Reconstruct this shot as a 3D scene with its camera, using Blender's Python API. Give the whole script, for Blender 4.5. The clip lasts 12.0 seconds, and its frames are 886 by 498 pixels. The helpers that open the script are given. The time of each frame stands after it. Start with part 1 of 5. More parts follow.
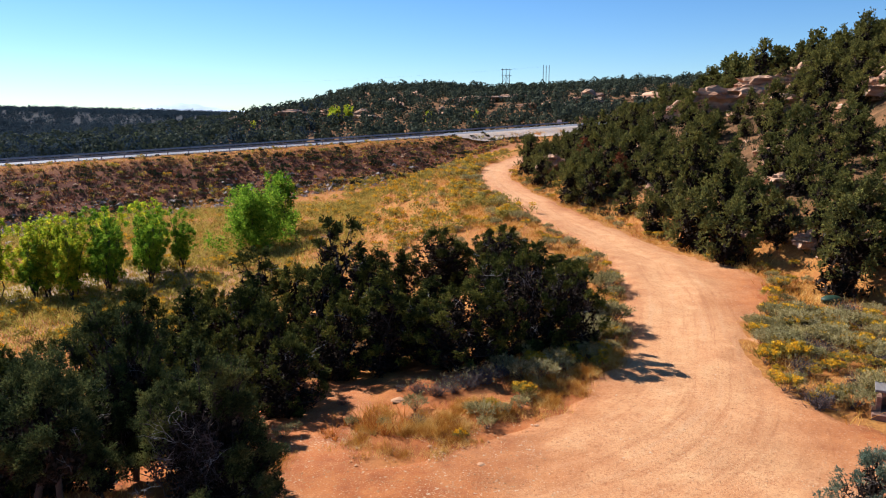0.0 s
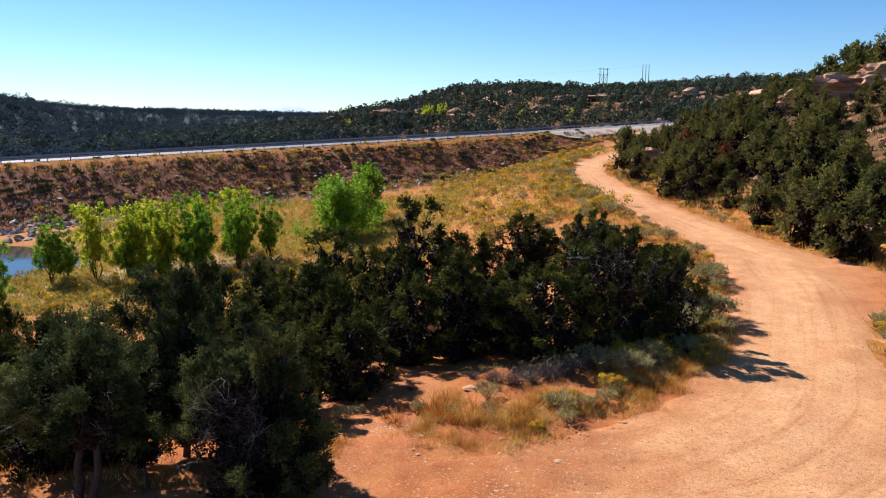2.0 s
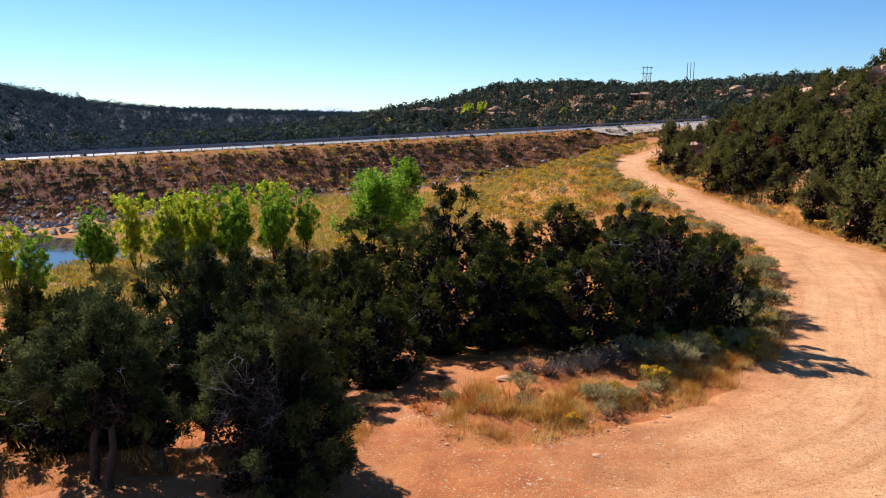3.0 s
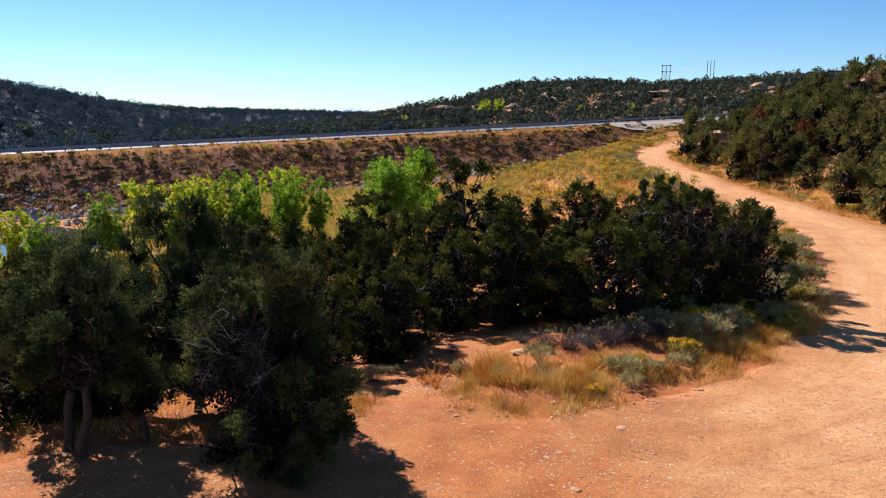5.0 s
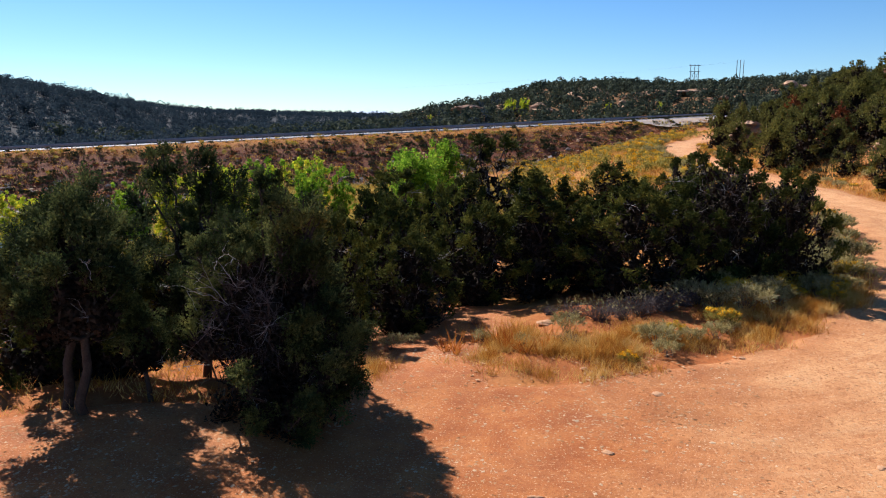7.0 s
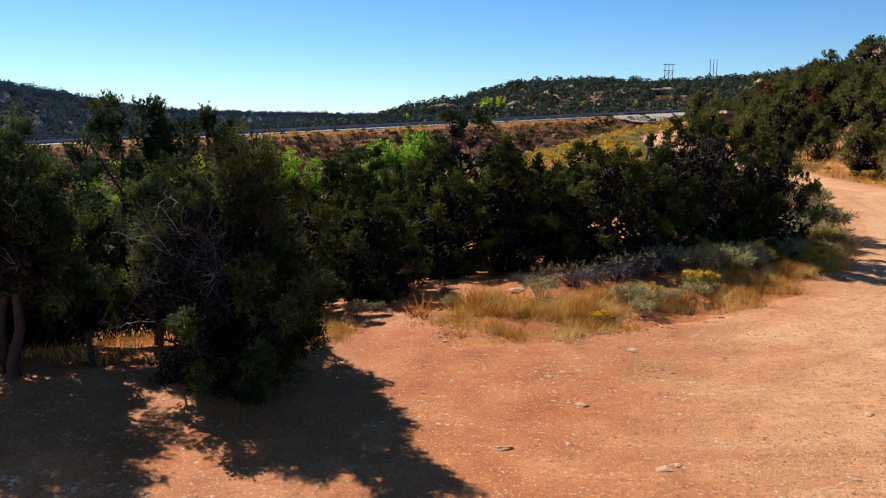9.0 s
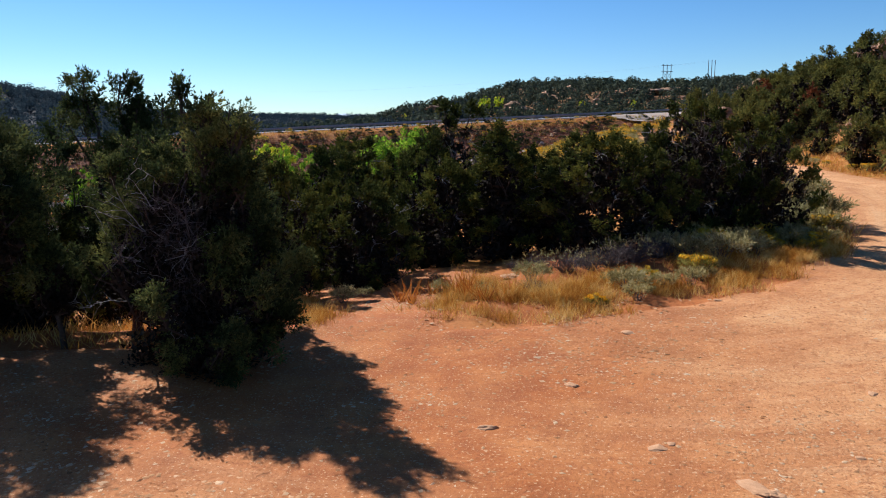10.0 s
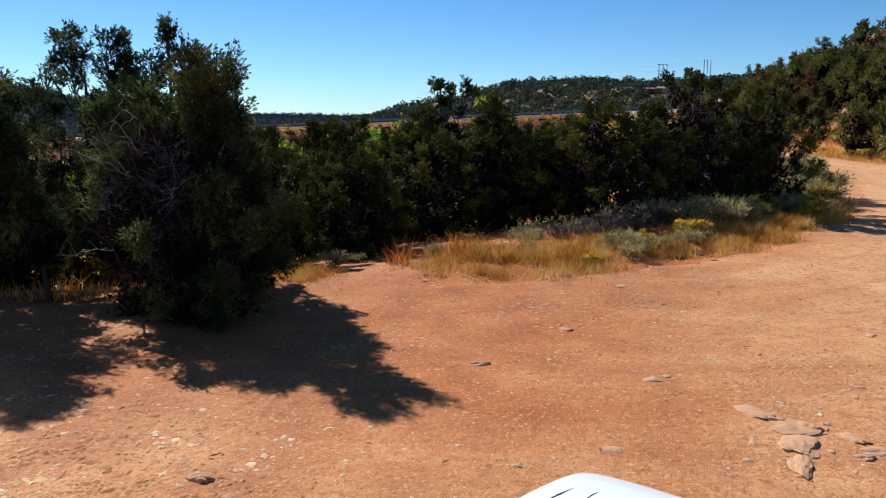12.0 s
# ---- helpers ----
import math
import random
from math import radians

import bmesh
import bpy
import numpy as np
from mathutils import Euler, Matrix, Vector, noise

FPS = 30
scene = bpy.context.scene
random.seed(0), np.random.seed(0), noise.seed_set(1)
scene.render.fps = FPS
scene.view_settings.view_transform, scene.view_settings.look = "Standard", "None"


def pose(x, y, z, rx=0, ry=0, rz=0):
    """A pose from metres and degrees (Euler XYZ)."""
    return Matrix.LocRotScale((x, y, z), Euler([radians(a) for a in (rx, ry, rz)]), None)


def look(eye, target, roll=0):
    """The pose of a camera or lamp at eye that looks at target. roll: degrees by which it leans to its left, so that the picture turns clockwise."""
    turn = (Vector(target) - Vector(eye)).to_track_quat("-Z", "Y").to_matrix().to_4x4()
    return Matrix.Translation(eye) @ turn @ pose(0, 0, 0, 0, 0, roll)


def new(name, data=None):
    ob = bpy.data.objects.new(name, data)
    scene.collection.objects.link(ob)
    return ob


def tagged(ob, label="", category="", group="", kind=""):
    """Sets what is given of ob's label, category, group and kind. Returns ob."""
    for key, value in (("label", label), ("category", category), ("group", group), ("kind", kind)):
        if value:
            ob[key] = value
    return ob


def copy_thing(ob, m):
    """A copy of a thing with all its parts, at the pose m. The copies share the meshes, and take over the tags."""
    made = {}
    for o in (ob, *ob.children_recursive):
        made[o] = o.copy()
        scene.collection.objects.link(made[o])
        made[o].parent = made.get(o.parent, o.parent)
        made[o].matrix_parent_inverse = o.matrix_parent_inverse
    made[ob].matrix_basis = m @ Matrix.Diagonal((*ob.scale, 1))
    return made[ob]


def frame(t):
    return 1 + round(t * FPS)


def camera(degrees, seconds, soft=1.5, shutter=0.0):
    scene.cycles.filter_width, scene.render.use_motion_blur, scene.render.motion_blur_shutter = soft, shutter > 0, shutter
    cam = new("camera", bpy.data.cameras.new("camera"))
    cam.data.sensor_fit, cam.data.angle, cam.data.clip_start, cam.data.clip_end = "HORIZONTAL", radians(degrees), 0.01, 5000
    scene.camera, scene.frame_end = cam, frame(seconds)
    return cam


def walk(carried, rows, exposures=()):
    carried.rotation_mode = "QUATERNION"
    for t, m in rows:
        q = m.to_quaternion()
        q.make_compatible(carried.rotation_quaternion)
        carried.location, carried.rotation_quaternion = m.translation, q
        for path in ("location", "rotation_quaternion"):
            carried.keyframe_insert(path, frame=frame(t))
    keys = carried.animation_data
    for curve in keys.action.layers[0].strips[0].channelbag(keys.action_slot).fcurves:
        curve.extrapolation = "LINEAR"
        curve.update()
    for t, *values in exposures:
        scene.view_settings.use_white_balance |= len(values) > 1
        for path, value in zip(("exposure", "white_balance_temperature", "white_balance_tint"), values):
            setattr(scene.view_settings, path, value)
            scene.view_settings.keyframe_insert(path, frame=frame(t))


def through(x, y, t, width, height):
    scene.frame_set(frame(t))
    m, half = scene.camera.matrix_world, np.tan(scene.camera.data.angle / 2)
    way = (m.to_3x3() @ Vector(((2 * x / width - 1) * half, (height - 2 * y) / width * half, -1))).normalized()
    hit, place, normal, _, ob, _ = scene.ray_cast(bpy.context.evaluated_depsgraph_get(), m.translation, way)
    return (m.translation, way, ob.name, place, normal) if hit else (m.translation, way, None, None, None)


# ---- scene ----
cam = camera(63.2, 12.0, soft=1.1)
EXPOSURE = 0.94
KELVIN, TINT = 5850.0, 11.0
METRES, EYE, TILT, LEAN, TURN = 10.0, 10.2, -10.8, 0.0, 0.0
ROWS = [
    (0.0, 0.0, 0.0, 0.0, -0.0, 0.0, 0.0),
    (0.5, 0.0131, 0.0638, -0.0219, 0.8, 0.11, -0.14),
    (1.0, 0.0231, 0.1212, -0.0444, 2.93, 0.09, -0.56),
    (1.5, 0.0317, 0.1763, -0.0671, 5.36, 0.07, -1.04),
    (2.0, 0.0369, 0.2262, -0.0934, 7.26, 0.12, -1.41),
    (2.5, 0.0402, 0.2773, -0.1199, 8.85, 0.05, -1.7),
    (3.0, 0.0412, 0.3299, -0.1464, 10.36, 0.05, -2.01),
    (5.0, 0.0328, 0.4882, -0.2551, 11.69, 0.1, -2.22),
    (5.5, 0.0291, 0.5203, -0.2814, 13.09, 0.2, -2.48),
    (6.0, 0.0264, 0.5475, -0.3071, 13.85, 0.17, -2.61),
    (6.5, 0.0223, 0.5714, -0.3323, 13.89, 0.2, -2.6),
    (8.5, 0.022, 0.645, -0.4316, 12.02, 0.36, -1.99),
    (9.0, 0.0327, 0.6772, -0.452, 11.92, 0.42, -2.0),
    (9.5, 0.0412, 0.7061, -0.4725, 11.87, 0.53, -1.95),
    (10.0, 0.0465, 0.7309, -0.4928, 11.83, 0.56, -1.92),
    (10.5, 0.0483, 0.7506, -0.5135, 11.76, 0.6, -1.9),
    (11.0, 0.0493, 0.7589, -0.5388, 11.68, 0.65, -1.85),
    (11.5, 0.0511, 0.7569, -0.5663, 11.62, 0.68, -1.8),
    (12.0, 0.0518, 0.7525, -0.5775, 11.55, 0.65, -1.83),
]
walk(cam, [(t, pose(0, 0, EYE, TILT, LEAN, TURN) @ pose(METRES * x, METRES * y, METRES * z, 90 + pitch, roll, yaw)) for t, x, y, z, yaw, pitch, roll in ROWS],
     exposures=((0.0, EXPOSURE + 0.06, KELVIN - 50, TINT + 3.0), (7.5, EXPOSURE, KELVIN, TINT + 2.0), (12.0, EXPOSURE - 0.22, KELVIN - 300, TINT - 2.0)))

# ---- world, sun ----
SUN_LEFT, SUN_UP = 50.0, 38.0          # degrees to the left of straight ahead, and above the horizon
world = bpy.data.worlds.new("sky")
scene.world = world
world.use_nodes = True
wn = world.node_tree.nodes
sky = wn.new("ShaderNodeTexSky")
sky.sky_type = "NISHITA"
sky.sun_disc = False
sky.sun_elevation, sky.sun_rotation = radians(SUN_UP), radians(-SUN_LEFT)
sky.altitude, sky.air_density, sky.dust_density, sky.ozone_density = 1600, 1.0, 0.3, 1.0
deep = wn.new("ShaderNodeHueSaturation")          # a clear desert sky
deep.inputs["Saturation"].default_value = 1.22
world.node_tree.links.new(sky.outputs[0], deep.inputs["Color"])
tone = wn.new("ShaderNodeMix")
tone.data_type, tone.blend_type = "RGBA", "MULTIPLY"
tone.inputs[0].default_value, tone.inputs[7].default_value = 1.0, (0.86, 1.05, 1.19, 1)
world.node_tree.links.new(deep.outputs[0], tone.inputs[6])
world.node_tree.links.new(tone.outputs[2], wn["Background"].inputs[0])
wn["Background"].inputs[1].default_value = 0.051
sun_data = bpy.data.lights.new("sun", "SUN")
sun_data.energy, sun_data.angle, sun_data.color = 5.0, radians(0.53), (1.0, 0.91, 0.78)
sun = new("sun", sun_data)
sun.matrix_world = look((0, 0, 200), Vector((0, 0, 200)) - Vector((-math.sin(radians(SUN_LEFT)) * math.cos(radians(SUN_UP)), math.cos(radians(SUN_LEFT)) * math.cos(radians(SUN_UP)), math.sin(radians(SUN_UP)))))

# ---- lie of the land ----
def hashed(ix, iy, seed):
    n = (ix.astype(np.int64) * 374761393 + iy.astype(np.int64) * 668265263 + seed * 982451653) & 0x7FFFFFFF
    n = ((n ^ (n >> 13)) * 1274126177) & 0x7FFFFFFF
    return ((n ^ (n >> 16)) & 0xFFFF) / 65535.0


def lumps(x, y, size, seed):
    """Smooth value noise from -1 to 1 with lumps of the given size."""
    u, v = np.asarray(x, float) / size, np.asarray(y, float) / size
    iu, iv = np.floor(u), np.floor(v)
    fu, fv = u - iu, v - iv
    fu, fv = fu * fu * (3 - 2 * fu), fv * fv * (3 - 2 * fv)
    a, b = hashed(iu, iv, seed), hashed(iu + 1, iv, seed)
    c, d = hashed(iu, iv + 1, seed), hashed(iu + 1, iv + 1, seed)
    return 2 * ((a + (b - a) * fu) * (1 - fv) + (c + (d - c) * fu) * fv) - 1


def step(a, b, x):
    t = np.clip((np.asarray(x, float) - a) / (b - a), 0, 1)
    return t * t * (3 - 2 * t)


def bell(x, middle, width):
    return np.exp(-(((x - middle) / width) ** 2))


# The dirt road: its left edge, its right edge and the foot of the hill, by distance ahead.
ROAD_Y = (-60, 4, 10, 15, 18, 19.5, 21, 24, 27, 31, 35, 40, 45, 52, 60, 70, 82, 95, 105, 115, 128)
ROAD_L = (-40, -26, -18, -12, -5.5, -0.4, 1.8, 4.9, 6.9, 8.4, 9.2, 10.2, 10.6, 9.6, 8.2, 6.9, 5.2, 4.6, 6.0, 10.5, 18)
ROAD_R = (60, 30, 22, 19, 17, 15.2, 13.4, 12.0, 12.3, 13.4, 16.0, 18.5, 17.0, 14.8, 12.8, 11.0, 9.2, 8.6, 10.2, 15, 24)
FOOT_X = (70, 45, 34, 30, 28, 27, 26, 25, 25, 24, 22, 20.5, 18.5, 16.5, 14.4, 12.4, 10.8, 10.4, 13, 20, 32)
ROAD_Z_Y, ROAD_Z = (-60, 18, 26, 54, 100, 128, 160), (0.15, 0.12, 0.5, 0.95, 2.0, 3.6, 4.6)
HIGHWAY_A, HIGHWAY_B, HIGHWAY_C, HIGHWAY_Z, HIGHWAY_G = 161.6, 0.7255, 0.00165, 4.93, 0.0464
HIGHWAY_WIDE = 8.3
# The skyline beyond the highway: by direction (degrees to the right of straight ahead), the crest's height, its foot and its distance.
RIDGE_TURN = (-75, -60, -46, -42, -38.7, -35, -31, -26.6, -19, -15.5, -13, -11, -9, -7, -5.5, 0, 4, 9.6, 17, 25, 40, 75)
RIDGE_TOP = (24, 23, 21.5, 19.5, 16.5, 13, 11, 10, 7, 5, 7, 10, 14.5, 19.5, 21.5, 22.5, 21, 23, 26, 28, 28, 28)
RIDGE_FOOT = (150, 150, 170, 180, 200, 230, 250, 260, 260, 220, 200, 195, 195, 195, 195, 200, 205, 215, 225, 240, 260, 260)
RIDGE_FAR = (380, 380, 420, 430, 470, 560, 680, 760, 700, 430, 420, 415, 415, 415, 420, 430, 440, 440, 440, 440, 440, 440)


def highway_off(x, y):
    """How far a place lies on the near side of the highway's near edge, and the highway's height there."""
    s = np.clip(x, -200, 150)
    line = HIGHWAY_A + HIGHWAY_B * s + HIGHWAY_C * s * s
    slope = HIGHWAY_B + 2 * HIGHWAY_C * s
    off = (line - y) / np.sqrt(1 + slope * slope)
    return off, HIGHWAY_Z + HIGHWAY_G * np.clip(x, -260, 60)


def dirt(x, y):
    """1 on the bare dirt of road and clearing, 0 off it, with uneven edges."""
    wob = 0.7 * lumps(x, y, 2.3, 5) + 0.35 * lumps(x, y, 0.8, 6)
    left, right = np.interp(y, ROAD_Y, ROAD_L), np.interp(y, ROAD_Y, ROAD_R)
    inside = np.minimum(x - left, right - x) + wob * np.where(np.asarray(y) < 30, 1.0, 0.6)
    # the red spur of bare dirt that runs in under the junipers
    spur = 1.9 - np.hypot((np.asarray(x) + 4.0 + 0.12 * (np.asarray(y) - 20)) / 1.0, np.maximum(np.abs(np.asarray(y) - 22) - 4.5, 0)) + wob
    return step(-0.7, 0.7, np.maximum(inside, spur) * np.where(np.asarray(y) > 125, 0, 1) - np.where(np.asarray(y) > 125, 1, 0))


def height(x, y):
    x, y = np.asarray(x, float), np.asarray(y, float)
    road = np.interp(y, ROAD_Z_Y, ROAD_Z)
    left, foot = np.interp(y, ROAD_Y, ROAD_L), np.interp(y, ROAD_Y, FOOT_X)
    floor = -4.2 + 0.06 * np.clip(x + 20, -60, 60) + 0.025 * np.clip(y - 74, -80, 90)
    drop = step(0, 1, (left - 1.0 - x) / np.interp(y, (10, 30, 60, 100), (34, 38, 24, 22)))
    z = road + (floor - road) * drop
    # hill beyond the road
    d = x - foot
    rise = 20 * (1 - np.exp(-0.70 * np.maximum(d, 0) / 20)) * np.interp(y, (65, 100), (1.0, 0.86)) * (1 - step(118, 150, y - 0.3 * x))
    rise = rise * (0.35 + 0.65 * step(10, 40, y)) * (1 + 0.12 * lumps(x, y, 13, 2))
    z = z + rise + step(1, 8, d) * (0.5 * lumps(x, y, 6, 3) + 0.22 * lumps(x, y, 2.2, 4))
    # far side of the highway, valley and far hills
    off, top = highway_off(x, y)
    far = np.maximum(-off - HIGHWAY_WIDE - 3, 0)
    turn, reach = np.degrees(np.arctan2(x, np.maximum(y, 1.0))), np.hypot(x, y)
    crest, start, top_at = np.interp(turn, RIDGE_TURN, RIDGE_TOP), np.interp(turn, RIDGE_TURN, RIDGE_FOOT), np.interp(turn, RIDGE_TURN, RIDGE_FAR)
    low = np.interp(x, (-200, 0, 60), (-6, 2, 6))
    hill = (crest - low) * step(0, 1, (reach - start) / (top_at - start)) ** 0.8 + 4 * bell(turn, -13.5, 3.5) * bell(reach, 320, 60)
    hill = hill + 6 * step(900, 2500, reach) * bell(turn, -30, 12)
    hill = hill * (1 + 0.05 * lumps(x, y, 60, 9) + 0.04 * lumps(x, y, 22, 10))
    beyond = low + hill
    z = np.where(off < -HIGHWAY_WIDE - 3, beyond + (top - 0.5 - beyond) * np.exp(-far / 9.0), z)
    # embankment
    bank = top - 0.15 - np.maximum(off - 2.5, 0) * 0.47
    bank = bank + np.where(off > 3, 0.25 * lumps(x, y, 3.0, 12) + 0.12 * lumps(x, y, 1.1, 13), 0)
    near = off > -HIGHWAY_WIDE - 3
    soft = 0.6
    both = np.maximum(z, bank) + soft * np.exp(-np.abs(z - bank) / soft) * 0.5
    z = np.where(near, np.where(off < 2.5, top - 0.15, both), z)
    # fine unevenness, weak on the driven dirt
    bare = dirt(x, y)
    z = z + (1 - bare) * (0.10 * lumps(x, y, 1.7, 14) + 0.05 * lumps(x, y, 0.6, 15)) * step(1.5, 5, off)
    z = z + bare * (0.05 * lumps(x, y, 3.1, 16) + 0.015 * lumps(x, y, 0.7, 17))
    # pond hollow
    z = z - 1.2 * np.exp(-(((x + 57) / 17) ** 2 + ((y - 69.5) / 9.5) ** 2) ** 2)
    return z


# ---- materials ----
def material(name, rough=0.9, metal=0.0):
    """A node material: its node tree, a maker of nodes, a linker, and the surface node."""
    mat = bpy.data.materials.new(name)
    mat.use_nodes = True
    tree = mat.node_tree
    surface = tree.nodes["Principled BSDF"]
    surface.inputs["Roughness"].default_value = rough
    surface.inputs["Metallic"].default_value = metal
    surface.inputs["Specular IOR Level"].default_value = 0.25
    return mat, tree, surface


def noisy(tree, scale, detail=4.0, rough=0.6, space="Object"):
    coords = tree.nodes.new("ShaderNodeTexCoord")
    tex = tree.nodes.new("ShaderNodeTexNoise")
    tex.inputs["Scale"].default_value, tex.inputs["Detail"].default_value, tex.inputs["Roughness"].default_value = scale, detail, rough
    tree.links.new(coords.outputs[space], tex.inputs["Vector"])
    return tex.outputs["Fac"]


def ramp(tree, fac, *stops):
    node = tree.nodes.new("ShaderNodeValToRGB")
    els = node.color_ramp.elements
    while len(els) < len(stops):
        els.new(0.5)
    for el, (at, colour) in zip(els, stops):
        el.position, el.color = at, (*colour, 1)
    tree.links.new(fac, node.inputs["Fac"])
    return node.outputs["Color"]


def grey(v):
    return (v, v, v)


def mixed(tree, fac, a, b, kind="MIX"):
    node = tree.nodes.new("ShaderNodeMix")
    node.data_type, node.blend_type = "RGBA", kind
    for value, socket in ((fac, node.inputs[0]), (a, node.inputs[6]), (b, node.inputs[7])):
        if isinstance(value, bpy.types.NodeSocket):
            tree.links.new(value, socket)
        else:
            socket.default_value = value if isinstance(value, float) else (*value, 1)
    return node.outputs[2]


def attribute(tree, name):
    node = tree.nodes.new("ShaderNodeAttribute")
    node.attribute_name = name
    return node.outputs["Fac"]


def bumped(tree, surface, fac, strength=0.4, distance=0.02):
    node = tree.nodes.new("ShaderNodeBump")
    node.inputs["Strength"].default_value, node.inputs["Distance"].default_value = strength, distance
    tree.links.new(fac, node.inputs["Height"])
    tree.links.new(node.outputs[0], surface.inputs["Normal"])


def earth_material():
    """Dry land: red soil, tan litter and dead grass, redder and stonier on the embankment."""
    mat, tree, surface = material("dry_earth", 0.95)
    big, mid, fine, grit = noisy(tree, 0.09, 3), noisy(tree, 0.7, 5), noisy(tree, 5, 4), noisy(tree, 28, 3, 0.7)
    soil = ramp(tree, mid, (0.3, (0.286, 0.098, 0.032)), (0.55, (0.382, 0.153, 0.052)), (0.75, (0.488, 0.251, 0.098)))
    straw = ramp(tree, fine, (0.3, (0.201, 0.079, 0.015)), (0.5, (0.382, 0.167, 0.035)), (0.75, (0.488, 0.260, 0.070)))
    cover = ramp(tree, mixed(tree, 0.55, big, mid), (0.40, grey(0.15)), (0.56, grey(0.85)))
    colour = mixed(tree, cover, soil, straw)
    bare = ramp(tree, mid, (0.32, (0.27, 0.080, 0.024)), (0.52, (0.37, 0.125, 0.040)), (0.72, (0.46, 0.185, 0.068)))
    colour = mixed(tree, attribute(tree, "trodden"), colour, bare)
    bank = ramp(tree, fine, (0.3, (0.095, 0.036, 0.023)), (0.55, (0.195, 0.073, 0.041)), (0.72, (0.31, 0.135, 0.075)))
    bank = mixed(tree, ramp(tree, grit, (0.62, grey(0)), (0.78, grey(0.45))), bank, (0.424, 0.279, 0.168))
    colour = mixed(tree, attribute(tree, "bank"), colour, bank)
    wild = ramp(tree, mid, (0.35, (0.075, 0.048, 0.022)), (0.55, (0.155, 0.082, 0.037)), (0.75, (0.31, 0.155, 0.076)))
    colour = mixed(tree, attribute(tree, "wild"), colour, wild)
    sand = ramp(tree, fine, (0.3, (0.33, 0.24, 0.16)), (0.7, (0.56, 0.45, 0.34)))
    colour = mixed(tree, attribute(tree, "sand"), colour, sand)
    # Scrubby far ground in near-black blue: the slope's shade and haze as colour.
    brush_shade = ramp(tree, fine, (0.35, (0.010, 0.016, 0.022)), (0.65, (0.018, 0.025, 0.032)))
    colour = mixed(tree, ramp(tree, noisy(tree, 11, 5, 0.7), (0.32, grey(0.55)), (0.50, grey(0))), colour, (0.13, 0.055, 0.022))
    colour = mixed(tree, ramp(tree, noisy(tree, 24, 2, 0.5), (0.64, grey(0)), (0.72, grey(0.35))), colour, (0.46, 0.28, 0.14))
    tree.links.new(mixed(tree, attribute(tree, "brush_shade"), colour, brush_shade), surface.inputs["Base Color"])
    surface.inputs["Specular IOR Level"].default_value = 0.08
    bumped(tree, surface, mixed(tree, 0.5, fine, grit), 0.8, 0.06)
    return mat


def dirt_material():
    """Driven red dirt: paler and sandier where wheels run, streaked along the tracks, with grit and pebbles."""
    mat, tree, surface = material("red_dirt", 0.92)
    big, mid, fine, grit = noisy(tree, 0.16, 3), noisy(tree, 1.1, 5, 0.65), noisy(tree, 9, 5, 0.7), noisy(tree, 60, 3, 0.7)
    red = ramp(tree, mid, (0.32, (0.27, 0.073, 0.015)), (0.52, (0.37, 0.115, 0.026)), (0.72, (0.46, 0.168, 0.045)))
    pale = ramp(tree, mid, (0.30, (0.49, 0.224, 0.088)), (0.55, (0.59, 0.306, 0.130)), (0.75, (0.65, 0.388, 0.178)))
    colour = mixed(tree, attribute(tree, "worn"), red, pale)
    colour = mixed(tree, ramp(tree, big, (0.50, grey(0)), (0.66, grey(0.35))), colour, (0.42, 0.215, 0.088))
    # wheel tracks: streaks drawn out along the lanes and round the turning circle
    streaks = []
    for name, seed in (("lane", 0.0), ("arc", 31.0)):
        join, tex = tree.nodes.new("ShaderNodeCombineXYZ"), tree.nodes.new("ShaderNodeTexNoise")
        tree.links.new(attribute(tree, name), join.inputs[0])
        tree.links.new(attribute(tree, name + "_along"), join.inputs[1])
        join.inputs[2].default_value = seed
        tex.inputs["Scale"].default_value, tex.inputs["Detail"].default_value, tex.inputs["Roughness"].default_value = 1.0, 5, 0.65
        tree.links.new(join.outputs[0], tex.inputs["Vector"])
        streaks.append(tex.outputs["Fac"])
    streak = mixed(tree, attribute(tree, "turning"), streaks[0], streaks[1])
    colour = mixed(tree, ramp(tree, streak, (0.34, grey(0.5)), (0.48, grey(0))), colour, (0.33, 0.125, 0.044))
    light = mixed(tree, 1.0, ramp(tree, streak, (0.53, grey(0)), (0.66, grey(0.45))), attribute(tree, "worn"), "MULTIPLY")
    colour = mixed(tree, light, colour, (0.55, 0.33, 0.17))
    colour = mixed(tree, ramp(tree, fine, (0.30, grey(0.65)), (0.50, grey(0))), colour, (0.25, 0.078, 0.024))
    chips = noisy(tree, 26, 2, 0.5)
    colour = mixed(tree, ramp(tree, chips, (0.62, grey(0)), (0.68, grey(0.65))), colour, (0.58, 0.38, 0.21))
    colour = mixed(tree, ramp(tree, chips, (0.33, grey(0.65)), (0.39, grey(0))), colour, (0.24, 0.075, 0.024))
    colour = mixed(tree, ramp(tree, grit, (0.58, grey(0)), (0.70, grey(0.5))), colour, (0.52, 0.31, 0.15))
    colour = mixed(tree, ramp(tree, grit, (0.28, grey(0.45)), (0.40, grey(0))), colour, (0.19, 0.058, 0.019))
    tree.links.new(colour, surface.inputs["Base Color"])
    bumped(tree, surface, mixed(tree, 0.3, mixed(tree, 0.25, fine, grit), streak), 0.85, 0.06)
    return mat


